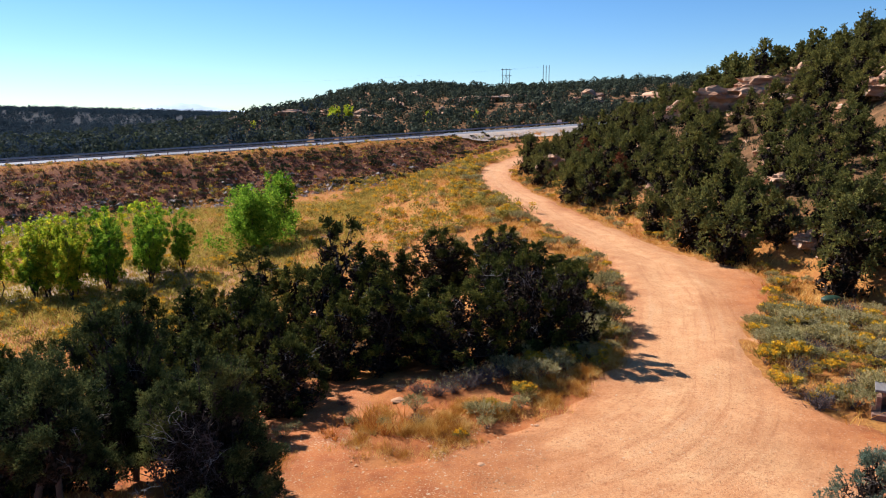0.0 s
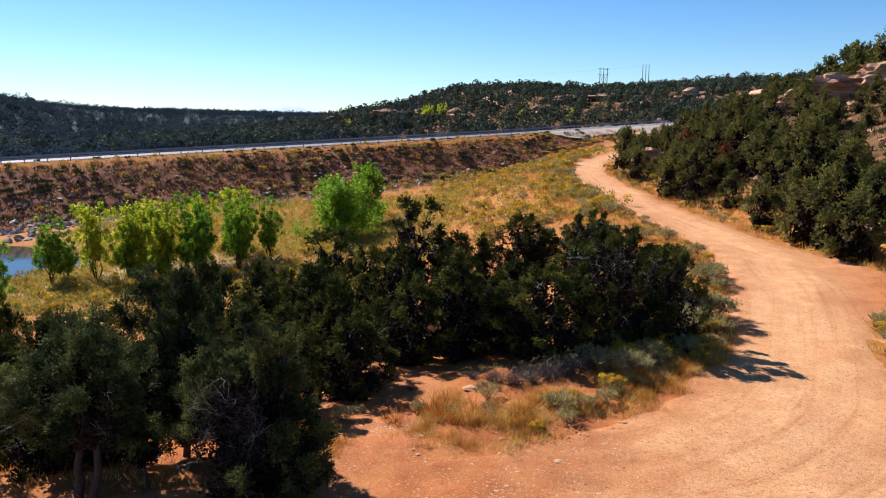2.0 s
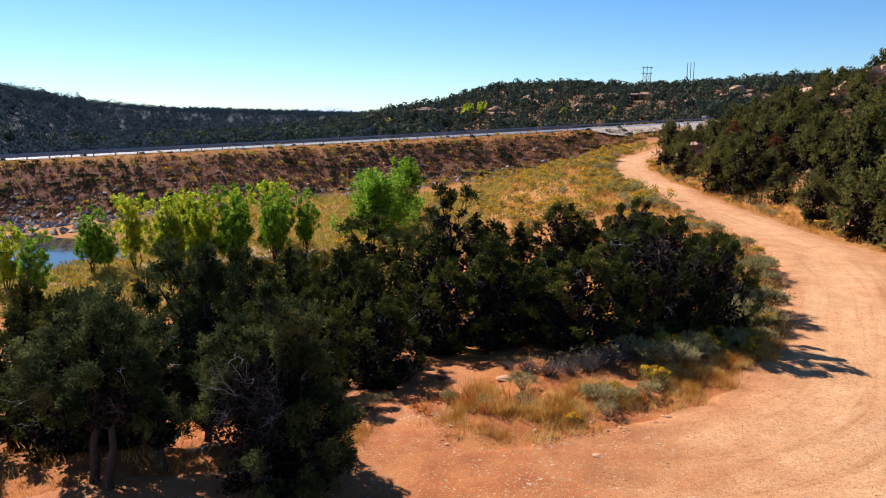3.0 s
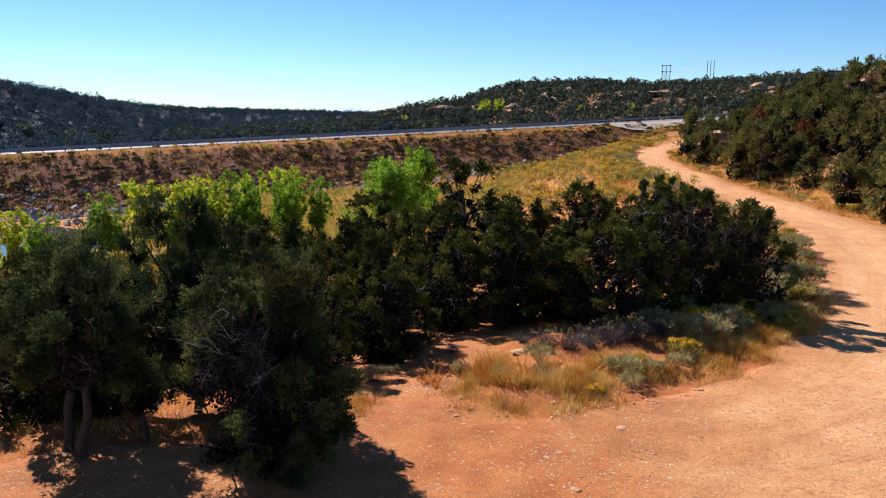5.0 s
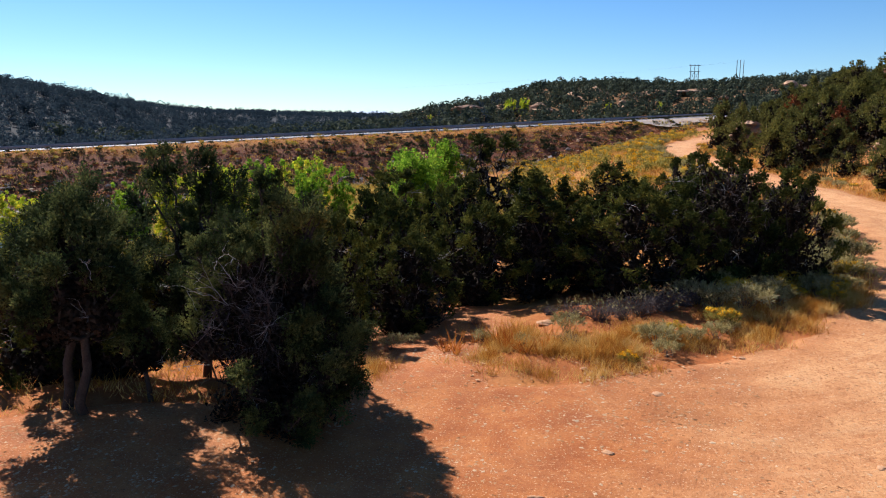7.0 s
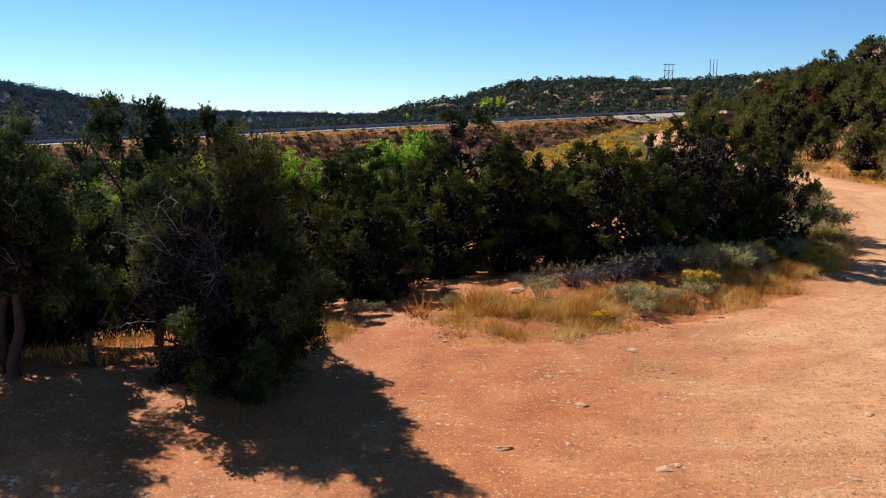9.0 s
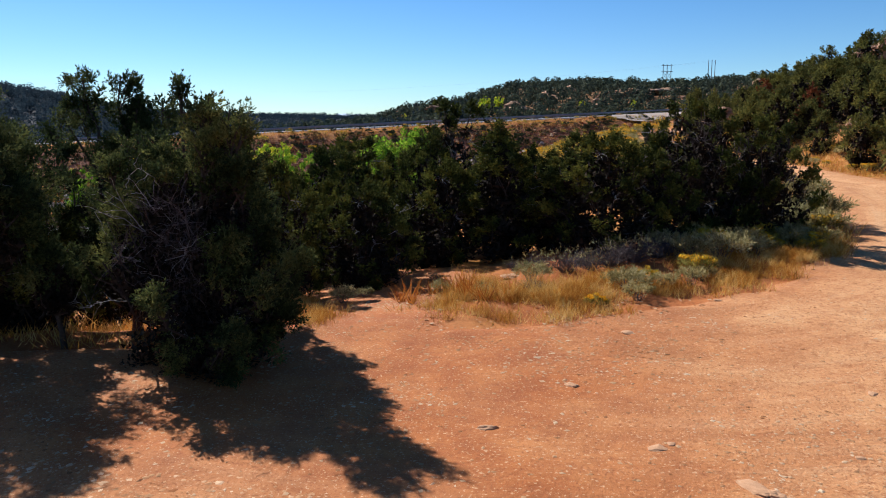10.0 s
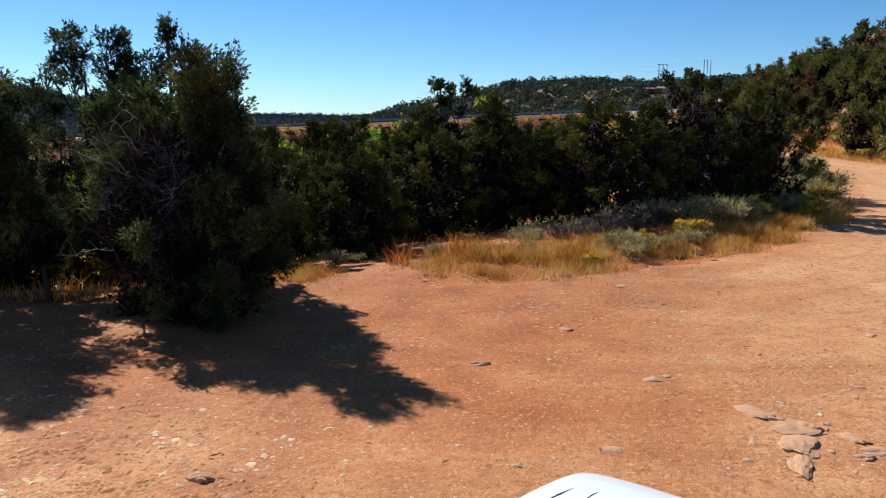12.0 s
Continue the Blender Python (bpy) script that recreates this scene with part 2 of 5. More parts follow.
def leaf_material(name, dark, mid, light, wide=0.5, through=0.15, rough=0.85, even=0.62, patch_scale=1.6):
    mat, tree, surface = material(name, rough)
    surface.inputs["Specular IOR Level"].default_value = 0.03
    info, geo = tree.nodes.new("ShaderNodeObjectInfo"), tree.nodes.new("ShaderNodeNewGeometry")
    patch = ramp(tree, noisy(tree, patch_scale, 2), (0.34, grey(0)), (0.66, grey(1)))
    fac = mixed(tree, even, geo.outputs["Random Per Island"], patch)
    colour = ramp(tree, fac, (0.5 - wide / 2, dark), (0.5, mid), (0.5 + wide / 2, light))
    shade = ramp(tree, info.outputs["Random"], (0.0, (0.78, 0.82, 0.80)), (0.5, (1, 1, 1)), (1.0, (1.12, 1.08, 0.95)))
    colour = mixed(tree, 1.0, colour, shade, "MULTIPLY")
    tree.links.new(colour, surface.inputs["Base Color"])
    if through:
        thin, add = tree.nodes.new("ShaderNodeBsdfTranslucent"), tree.nodes.new("ShaderNodeMixShader")
        add.inputs[0].default_value = through
        tree.links.new(colour, thin.inputs["Color"])
        tree.links.new(surface.outputs[0], add.inputs[1])
        tree.links.new(thin.outputs[0], add.inputs[2])
        tree.links.new(add.outputs[0], tree.nodes["Material Output"].inputs["Surface"])
    return mat


def plain_material(name, dark, light, scale, rough=0.85, metal=0.0, strength=0.4, distance=0.01):
    mat, tree, surface = material(name, rough, metal)
    fac = mixed(tree, 0.5, noisy(tree, scale, 5), noisy(tree, scale * 7, 3))
    tree.links.new(ramp(tree, fac, (0.35, dark), (0.65, light)), surface.inputs["Base Color"])
    bumped(tree, surface, fac, strength, distance)
    return mat


def sandstone_material():
    mat, tree, surface = material("sandstone", 0.9)
    coords, stretch = tree.nodes.new("ShaderNodeTexCoord"), tree.nodes.new("ShaderNodeMapping")
    stretch.inputs["Scale"].default_value = (0.5, 0.5, 3.2)
    bed = tree.nodes.new("ShaderNodeTexNoise")
    bed.inputs["Scale"].default_value, bed.inputs["Detail"].default_value = 1.2, 5
    tree.links.new(coords.outputs["Object"], stretch.inputs["Vector"])
    tree.links.new(stretch.outputs[0], bed.inputs["Vector"])
    colour = ramp(tree, bed.outputs["Fac"], (0.3, (0.24, 0.11, 0.06)), (0.5, (0.46, 0.26, 0.145)), (0.68, (0.62, 0.42, 0.28)))
    colour = mixed(tree, ramp(tree, noisy(tree, 1.6, 5), (0.52, grey(0)), (0.70, grey(0.6))), colour, (0.20, 0.13, 0.10))
    tree.links.new(colour, surface.inputs["Base Color"])
    bumped(tree, surface, bed.outputs["Fac"], 0.9, 0.12)
    return mat


EARTH, DIRT = earth_material(), dirt_material()
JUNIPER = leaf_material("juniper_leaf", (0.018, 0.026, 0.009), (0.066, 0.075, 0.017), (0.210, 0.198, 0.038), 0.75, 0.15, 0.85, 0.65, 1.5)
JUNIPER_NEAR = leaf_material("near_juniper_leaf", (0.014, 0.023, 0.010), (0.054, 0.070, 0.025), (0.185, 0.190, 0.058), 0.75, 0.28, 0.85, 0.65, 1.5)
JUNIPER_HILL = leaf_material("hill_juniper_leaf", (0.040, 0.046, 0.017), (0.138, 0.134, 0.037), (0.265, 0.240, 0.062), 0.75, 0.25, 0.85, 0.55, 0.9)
JUNIPER_BLUE = leaf_material("juniper_leaf_blue", (0.07, 0.10, 0.07), (0.15, 0.20, 0.14), (0.25, 0.30, 0.21), 0.55, 0.22)
# Juniper green with some blue mixed in to stand for distance haze.
HAZED_WOODS = leaf_material("far_hazed_leaf", (0.027, 0.039, 0.028), (0.053, 0.067, 0.045), (0.105, 0.114, 0.068), 0.6, 0.2)
# The strong blue paints the valley's haze into the leaf colour.
HAZED_VALLEY_WOODS = leaf_material("valley_hazed_leaf", (0.022, 0.036, 0.050), (0.034, 0.052, 0.070), (0.048, 0.068, 0.082), 0.6, 0.35)
COTTONWOOD = leaf_material("cottonwood_leaf", (0.08, 0.17, 0.012), (0.18, 0.32, 0.022), (0.31, 0.43, 0.035), 0.5, 0.5)
POPLAR = leaf_material("yellowing_leaf", (0.20, 0.28, 0.014), (0.36, 0.44, 0.026), (0.64, 0.52, 0.035), 0.6, 0.6)
SAGE = leaf_material("sage_leaf", (0.19, 0.155, 0.062), (0.37, 0.315, 0.135), (0.56, 0.48, 0.25), 0.5, 0.3)
RABBIT = leaf_material("rabbitbrush_leaf", (0.19, 0.15, 0.028), (0.35, 0.28, 0.058), (0.48, 0.39, 0.11), 0.5, 0.35)
FLOWER = leaf_material("yellow_flower", (0.58, 0.29, 0.012), (0.72, 0.42, 0.02), (0.78, 0.52, 0.05), 0.5, 0.15)
SCRUB = leaf_material("dark_scrub_leaf", (0.035, 0.042, 0.022), (0.07, 0.075, 0.038), (0.13, 0.12, 0.06), 0.5, 0.1)
STRAW = leaf_material("straw", (0.40, 0.165, 0.025), (0.62, 0.33, 0.065), (0.74, 0.50, 0.17), 0.5, 0.25)
DOCK = leaf_material("dry_dock", (0.26, 0.09, 0.02), (0.42, 0.16, 0.03), (0.56, 0.26, 0.06), 0.5, 0.15)
RUST = leaf_material("dead_needles", (0.16, 0.05, 0.02), (0.26, 0.085, 0.035), (0.34, 0.13, 0.055), 0.5, 0.0)
# Inner twigs coloured near-black so that crown gaps read as deep shade.
SHADE_TWIGS = leaf_material("inner_shade_twigs", (0.012, 0.009, 0.007), (0.022, 0.016, 0.012), (0.045, 0.032, 0.024), 0.6, 0.0)
BARK = plain_material("shaggy_bark", (0.028, 0.020, 0.015), (0.078, 0.056, 0.043), 6, 0.95, 0, 0.8, 0.02)
SILVER = plain_material("weathered_dead_wood", (0.20, 0.18, 0.165), (0.42, 0.39, 0.365), 5, 0.85)
TWIG = plain_material("grey_twigs", (0.060, 0.044, 0.042), (0.150, 0.118, 0.110), 5, 0.9)
STONE = sandstone_material()
PEBBLE = leaf_material("pale_stone", (0.27, 0.11, 0.045), (0.46, 0.25, 0.125), (0.64, 0.45, 0.29), 0.7, 0.0, 0.9)
SLAB = plain_material("dusty_slab_stone", (0.37, 0.19, 0.095), (0.52, 0.30, 0.16), 4.0, 0.92, 0, 0.35, 0.012)
BOULDER = plain_material("grey_boulder", (0.19, 0.145, 0.115), (0.40, 0.33, 0.28), 1.5, 0.85, 0, 0.6, 0.04)
ASPHALT = plain_material("old_asphalt", (0.10, 0.104, 0.115), (0.15, 0.155, 0.168), 0.8, 0.7, 0, 0.2, 0.005)
PAINT_LINE = plain_material("road_paint", (0.60, 0.60, 0.58), (0.78, 0.78, 0.76), 3, 0.7)
STEEL = plain_material("weathered_steel", (0.17, 0.19, 0.23), (0.26, 0.28, 0.33), 2, 0.7, 0.1)
# Wood colour lightened to stand for haze over the distant power poles.
HAZED_POLE_WOOD = plain_material("pole_wood", (0.13, 0.115, 0.105), (0.21, 0.19, 0.175), 2, 0.9)
GRAVEL = plain_material("gravel", (0.30, 0.23, 0.18), (0.46, 0.38, 0.31), 1.5, 0.95, 0, 0.6, 0.03)


# ---- mesh helpers ----
def raw(name, verts, faces, material, parent=None, label="", smooth=False):
    """Vertices (n, 3) and faces (n, 3 or 4), as arrays, become one mesh object."""
    verts, faces = np.asarray(verts, np.float32), np.asarray(faces, np.int32)
    mesh = bpy.data.meshes.new(name)
    k = faces.shape[1]
    mesh.vertices.add(len(verts))
    mesh.vertices.foreach_set("co", verts.ravel())
    mesh.loops.add(faces.size)
    mesh.loops.foreach_set("vertex_index", faces.ravel())
    mesh.polygons.add(len(faces))
    mesh.polygons.foreach_set("loop_start", np.arange(0, faces.size, k, dtype=np.int32))
    mesh.polygons.foreach_set("use_smooth", np.full(len(faces), smooth))
    mesh.update(calc_edges=True)
    mesh.materials.append(material)
    ob = new(name, mesh)
    ob.parent = parent
    if label:
        ob["label"] = label
    return ob


def part(name, bm, material, parent, label="", smooth=False):
    mesh = bpy.data.meshes.new(name)
    for f in bm.faces:
        f.smooth = smooth
    bm.to_mesh(mesh)
    bm.free()
    mesh.materials.append(material)
    ob = new(name, mesh)
    ob.parent = parent
    if label:
        ob["label"] = label
    return ob


def empty(name, m=None):
    ob = new(name)
    ob.empty_display_size = 0.2
    if m is not None:
        ob.matrix_world = m
    return ob


def box(bm, x0, x1, y0, y1, z0, z1, bevel=0.0):
    made = bmesh.ops.create_cube(bm, size=1, matrix=Matrix.Translation(((x0 + x1) / 2, (y0 + y1) / 2, (z0 + z1) / 2)) @ Matrix.Diagonal((x1 - x0, y1 - y0, z1 - z0, 1)))
    if bevel:
        edges = list({e for v in made["verts"] for e in v.link_edges})
        bmesh.ops.bevel(bm, geom=edges, offset=bevel, segments=2, affect="EDGES", profile=0.5)


class Tubes:
    """Tapered tubes gathered into one mesh."""

    def __init__(self, sides=6):
        self.sides, self.verts, self.faces, self.count = sides, [], [], 0

    def add(self, points, radii):
        points, n, k = np.asarray(points, float), len(points), self.sides
        along = np.gradient(points, axis=0)
        along /= np.linalg.norm(along, axis=1)[:, None] + 1e-9
        ref = np.where(np.abs(along[:, 2:3]) > 0.9, [[1.0, 0, 0]], [[0, 0, 1.0]])
        u = np.cross(along, ref)
        u /= np.linalg.norm(u, axis=1)[:, None] + 1e-9
        v = np.cross(along, u)
        a = np.arange(k) * 2 * np.pi / k
        ring = u[:, None] * np.cos(a)[None, :, None] + v[:, None] * np.sin(a)[None, :, None]
        self.verts.append((points[:, None] + ring * np.asarray(radii, float)[:, None, None]).reshape(-1, 3))
        i, j = np.meshgrid(np.arange(n - 1), np.arange(k), indexing="ij")
        quad = np.stack([i * k + j, i * k + (j + 1) % k, (i + 1) * k + (j + 1) % k, (i + 1) * k + j], -1).reshape(-1, 4)
        self.faces.append(quad + self.count)
        self.count += n * k

    def mesh(self, name, material, parent, label=""):
        ob = raw(name, np.concatenate(self.verts), np.concatenate(self.faces), material, parent, label, True)
        return tagged(ob, kind="stuff") if len(self.verts) > 1 and name != "trunk" and parent else ob


def sprays(rng, centres, radii, count, length, width, up=0.5, squash=1.0, shell=0.45, tuft=1, bunch=0.05):
    """Small pointed leaf sprays in clumps: they point outwards from their clump and upwards, several to a tuft."""
    centres, radii = np.asarray(centres, float), np.asarray(radii, float)
    share = radii**2 / (radii**2).sum()
    few = count // tuft
    own = rng.choice(len(centres), few, p=share)
    way = rng.normal(size=(few, 3))
    way /= np.linalg.norm(way, axis=1)[:, None]
    reach = shell + (1 - shell) * rng.random(few) ** 0.6
    base = centres[own] + way * (radii[own] * reach)[:, None] * (1, 1, squash)
    count = few * tuft
    if tuft > 1:
        base, way = np.repeat(base, tuft, 0), np.repeat(way, tuft, 0)
        spread = rng.normal(size=(count, 3))
        base = base + spread * bunch * (1, 1, 1.3)
        way = 0.75 * way + 0.45 * spread / np.linalg.norm(spread, axis=1)[:, None]
    face = way + rng.normal(size=(count, 3)) * 0.32
    face /= np.linalg.norm(face, axis=1)[:, None] + 1e-9
    tip = rng.normal(size=(count, 3)) + 0.5 * way + (0, 0, 1.6 * up)
    tip -= face * (tip * face).sum(1)[:, None] * 0.75
    tip /= np.linalg.norm(tip, axis=1)[:, None] + 1e-9
    side = np.cross(face, tip)
    side /= np.linalg.norm(side, axis=1)[:, None] + 1e-9
    size = rng.uniform(0.65, 1.35, count)[:, None]
    verts = np.stack([base - side * width * 0.5 * size, base + side * width * 0.5 * size, base + tip * length * size], 1)
    return verts.reshape(-1, 3), np.arange(count * 3).reshape(-1, 3)


def limb(rng, start, end, sag=0.15, n=6, wander=0.06):
    """A bowed line from start to end: out first, then up."""
    start, end = np.asarray(start, float), np.asarray(end, float)
    s = np.linspace(0, 1, n)[:, None]
    line = start + (end - start) * s
    long = np.linalg.norm(end - start)
    line[:, 2] -= (np.sin(np.pi * s[:, 0]) * sag * long)
    line[1:-1] += rng.normal(size=(n - 2, 3)) * wander * long
    return line


def tufted(rng, centres, axes, radii, count, length, width, per=9, fan=0.7, shell=0.35):
    """Leaf sprigs in separate tufts: short fingers grow out and along each tuft's axis, set with small pointed sprays."""
    centres, axes, radii = (np.asarray(a, float) for a in (centres, axes, radii))
    axes = axes / (np.linalg.norm(axes, axis=1)[:, None] + 1e-9)
    few = max(count // per, 1)
    own = rng.choice(len(centres), few, p=radii**2 / (radii**2).sum())
    out = rng.normal(size=(few, 3)) + 0.45 * axes[own]
    out /= np.linalg.norm(out, axis=1)[:, None]
    r = radii[own][:, None]
    start = centres[own] + out * r * shell + axes[own] * r * rng.uniform(-0.5, 0.5, (few, 1))
    way = out * 0.85 + axes[own] * fan + rng.normal(size=(few, 3)) * 0.22
    way /= np.linalg.norm(way, axis=1)[:, None]
    run = r * rng.uniform(0.45, 0.95, (few, 1))
    own = np.repeat(np.arange(few), per)
    s = rng.random((few * per, 1)) ** 0.8
    out, way, run = out[own], way[own], run[own]
    spread = rng.normal(size=out.shape)
    base = start[own] + way * run * s + spread * run * 0.13 * (1.15 - s)
    tip = way * 0.9 + spread * 0.42
    tip /= np.linalg.norm(tip, axis=1)[:, None]
    face = out + 0.2 * way + rng.normal(size=out.shape) * 0.38
    side = np.cross(face, tip)
    side /= np.linalg.norm(side, axis=1)[:, None] + 1e-9
    size = rng.uniform(0.65, 1.3, (len(out), 1))
    verts = np.stack([base - side * width * 0.5 * size, base + side * width * 0.5 * size, base + tip * length * size], 1)
    return verts.reshape(-1, 3), np.arange(len(out) * 3).reshape(-1, 3)


def juniper(name, seed, tall, wide, leaves, length, width, bare=0.1, limbs=20, per=5, sides=6, leaf=None, dead=0, tuft=0.24, spires=(), branchy=0.4, point=0.8, skirt=None, open_crown=0.0, gap=None):
    """A juniper at the origin: twisted trunk, rising limbs, boughs of separate foliage tufts, near-black dead twigs as
    painted inner shade and silver ones outside.
    skirt: the direction in which its lowest boughs grow; open_crown: the share of boughs left bare; gap: the direction
    in which its middle is bare twigs."""
    rng = np.random.default_rng(seed)
    tree = empty(name)
    wood = Tubes(sides)
    lean = rng.normal(size=2) * 0.04 * tall
    trunk = limb(rng, (0, 0, -0.25), (lean[0], lean[1], tall * 0.74), 0, 7, 0.016)
    thick = 0.022 * tall + 0.02
    wood.add(trunk, np.linspace(thick, thick * 0.3, 7))
    centres, axes, radii, ends, inner, inner_r, hollow = [], [], [], [], [], [], []
    lump = rng.uniform(0, 6.28, 3)
    for k in range(limbs):
        up = (k + 0.5) / limbs
        turn = k * 2.4 + rng.uniform(-0.5, 0.5)
        if skirt is not None and up < 0.42:
            turn = skirt + rng.uniform(-1.5, 1.5)
        girth = wide * np.sin(np.pi * (0.28 + 0.66 * up)) ** point * rng.uniform(0.70, 1.06) * (1 + 0.16 * np.sin(2 * turn + lump[0]))
        s = np.clip(max((0.04 + 0.80 * up) * rng.uniform(0.65, 0.95), (bare - 0.06) / 0.72 if bare > 0.15 else 0.0), 0.05, 0.95)
        root = trunk[int(s * 6)]
        flat = np.array([np.cos(turn), np.sin(turn), 0.0])
        bough = tuft * rng.uniform(1.1, 1.7)
        rise = bare * tall + 0.5 * tuft + max(tall * (1 - bare) - 1.9 * tuft, 0.1) * up ** 0.9
        end = flat * max(girth - bough, 0.05) + np.array([*(lean * up), rise])
        line = limb(rng, root, end, 0.10)
        wood.add(line, np.linspace(thick * 0.45 * (1 - 0.5 * up), 0.012, 6))
        ends.append(line)
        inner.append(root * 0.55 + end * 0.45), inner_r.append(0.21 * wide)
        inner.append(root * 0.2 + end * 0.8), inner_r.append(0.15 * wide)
        if rng.random() < open_crown or (gap is not None and 0.46 < up < 0.82 and math.cos(turn - gap) > 0.55):
            hollow.append(line)
            continue
        axis = flat * 0.8 * (1 - 0.7 * up) + (0, 0, 0.65 + 0.4 * up)
        for i in range(per):
            off = rng.normal(size=3)
            off = off / np.linalg.norm(off) * (0.35 + 0.65 * rng.random()) if i else off * 0
            off = off + 0.35 * axis
            at = end + off * bough * (1, 1, 1.15)
            at[2] = max(at[2], 0.12)
            centres.append(at), axes.append(axis + rng.normal(size=3) * 0.25), radii.append(tuft * rng.uniform(0.62, 1.22))
            if rng.random() < branchy:
                wood.add(limb(rng, line[4], at, 0.05, 4), np.linspace(thick * 0.14, 0.006, 4))
    # More of the near-black thatch low down, in place of shade under the skirt.
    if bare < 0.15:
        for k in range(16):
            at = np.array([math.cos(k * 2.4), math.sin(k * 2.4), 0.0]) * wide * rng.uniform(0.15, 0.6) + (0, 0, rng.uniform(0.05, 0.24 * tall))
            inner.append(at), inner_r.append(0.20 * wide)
    for k in range(5):
        at = np.array([*(lean + rng.normal(size=2) * 0.12 * wide), tall - tuft * rng.uniform(0.6, 2.4)])
        centres.append(at), axes.append(np.array([*(rng.normal(size=2) * 0.15), 1.0])), radii.append(tuft * rng.uniform(0.6, 0.95))
    for dx, dy, up, r in spires:
        low = up - 0.35 - 2.0 * r
        stem = limb(rng, trunk[4], (dx, dy, up - 0.2), 0, 7, 0.025)
        wood.add(stem, np.linspace(thick * 0.42, 0.012, 7))
        for i in range(int(8 + 48 * r * (up - low))):
            f = rng.random()
            turn = rng.uniform(0, 6.28)
            far = r * (0.10 + 0.90 * np.sin(np.pi * (0.10 + 0.82 * f)) ** 0.7) * rng.uniform(0.25, 1.0)
            flat = np.array([np.cos(turn), np.sin(turn), 0.0])
            small = rng.uniform(0.55, 0.95) * min(tuft, 0.24)
            at = np.array([dx, dy, up - small - f * (up - low)]) + flat * far
            centres.append(at), axes.append(flat * 0.5 + (0, 0, 1.0) + rng.normal(size=3) * 0.2), radii.append(small)
            wood.add(limb(rng, np.array([dx, dy, at[2] - 0.25]), at, 0.05, 4), np.linspace(0.015, 0.005, 4))
    wood.mesh("trunk", BARK, tree, "shaggy grey-brown bark")
    many = int(leaves * 0.86)
    verts, faces = tufted(rng, centres, axes, radii, many, length, width)
    verts[:, 2] = np.maximum(verts[:, 2], 0.03)
    tagged(raw("crown", verts, faces, leaf or JUNIPER, tree), kind="stuff")
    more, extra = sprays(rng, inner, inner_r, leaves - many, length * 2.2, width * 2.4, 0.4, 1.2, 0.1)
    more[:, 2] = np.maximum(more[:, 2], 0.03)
    tagged(raw("inner_thatch", more, extra, SHADE_TWIGS, tree, "near-black dead twigs standing in for shade inside the crown"), kind="stuff")
    if dead:
        twigs = Tubes(4)
        for _ in range(dead):
            line = ends[rng.integers(len(ends) // 3, len(ends))]
            a = line[rng.integers(2, 6)]
            out = np.array([a[0] - lean[0], a[1] - lean[1], 0.0])
            out = out / (np.linalg.norm(out) + 1e-6)
            b = a + out * rng.uniform(0.12, 0.30) * wide + rng.normal(size=3) * 0.2 + (0, 0, 0.12 * wide)
            main = limb(rng, a, b, -0.05, 7, 0.03)
            twigs.add(main, np.linspace(0.007, 0.0025, 7))
            for _ in range(6):
                c = main[rng.integers(1, 7)]
                twigs.add(limb(rng, c, c + rng.normal(size=3) * 0.17 + out * 0.12 + (0, 0, 0.04), 0.0, 5, 0.04), np.linspace(0.0045, 0.0016, 5))
        twigs.mesh("deadwood", SILVER, tree, "bare silver-grey dead twigs")
    if hollow:
        twigs = Tubes(3)
        for line in hollow:
            for _ in range(46 if gap is not None else 12):
                a = line[rng.integers(2, 6)]
                b = a + rng.normal(size=3) * 0.17 * wide + (0, 0, 0.05)
                main = limb(rng, a, b, -0.08, 5, 0.08)
                twigs.add(main, np.linspace(0.007, 0.002, 5))
                for _ in range(3):
                    c = main[rng.integers(1, 5)]
                    twigs.add(limb(rng, c, c + rng.normal(size=3) * 0.12, 0, 3, 0.06), (0.004, 0.003, 0.0015))
        twigs.mesh("twig_tangle", TWIG, tree, "tangle of bare purple-grey twigs")
    return tree


def broadleaf(name, seed, tall, wide, leaves, size, stems, leaf, low=0.2, puff=0.3):
    """A cottonwood or poplar: several thin stems fanning up, with light leafy clumps."""
    rng = np.random.default_rng(seed)
    tree = empty(name)
    wood, centres, radii = Tubes(6), [], []
    for k in range(stems):
        turn = k * 2.4 + rng.uniform(-0.4, 0.4)
        spread = wide * rng.uniform(0.25, 0.75) * (0 if k == 0 else 1)
        foot = np.array([np.cos(turn), np.sin(turn), 0]) * 0.12 * (k > 0)
        end = np.array([np.cos(turn) * spread, np.sin(turn) * spread, tall * rng.uniform(0.78, 0.97)])
        line = limb(rng, foot - (0, 0, 0.3), end, 0.02, 7, 0.02)
        wood.add(line, np.linspace(0.006 * tall + 0.015, 0.010, 7))
        for i in range(16):
            q = rng.uniform(low, 1.0)
            at = foot + (end - foot) * q
            out = rng.normal(size=3) * (0.34 * wide, 0.34 * wide, 0.05 * tall) * (1.15 - 0.7 * q)
            centres.append(at + out), radii.append(puff * wide * rng.uniform(0.6, 1.1) * (1.1 - 0.45 * q))
            if i % 3 == 0:
                wood.add(limb(rng, at - (0, 0, 0.3), at + out, 0, 4), np.linspace(0.02, 0.006, 4))
    wood.mesh("trunk", BARK, tree, "slim grey-brown stems")
    verts, faces = sprays(rng, centres, radii, leaves, size, size * 0.75, 0.1, 1.25, 0.2)
    tagged(raw("crown", verts, faces, leaf, tree), kind="stuff")
    return tree


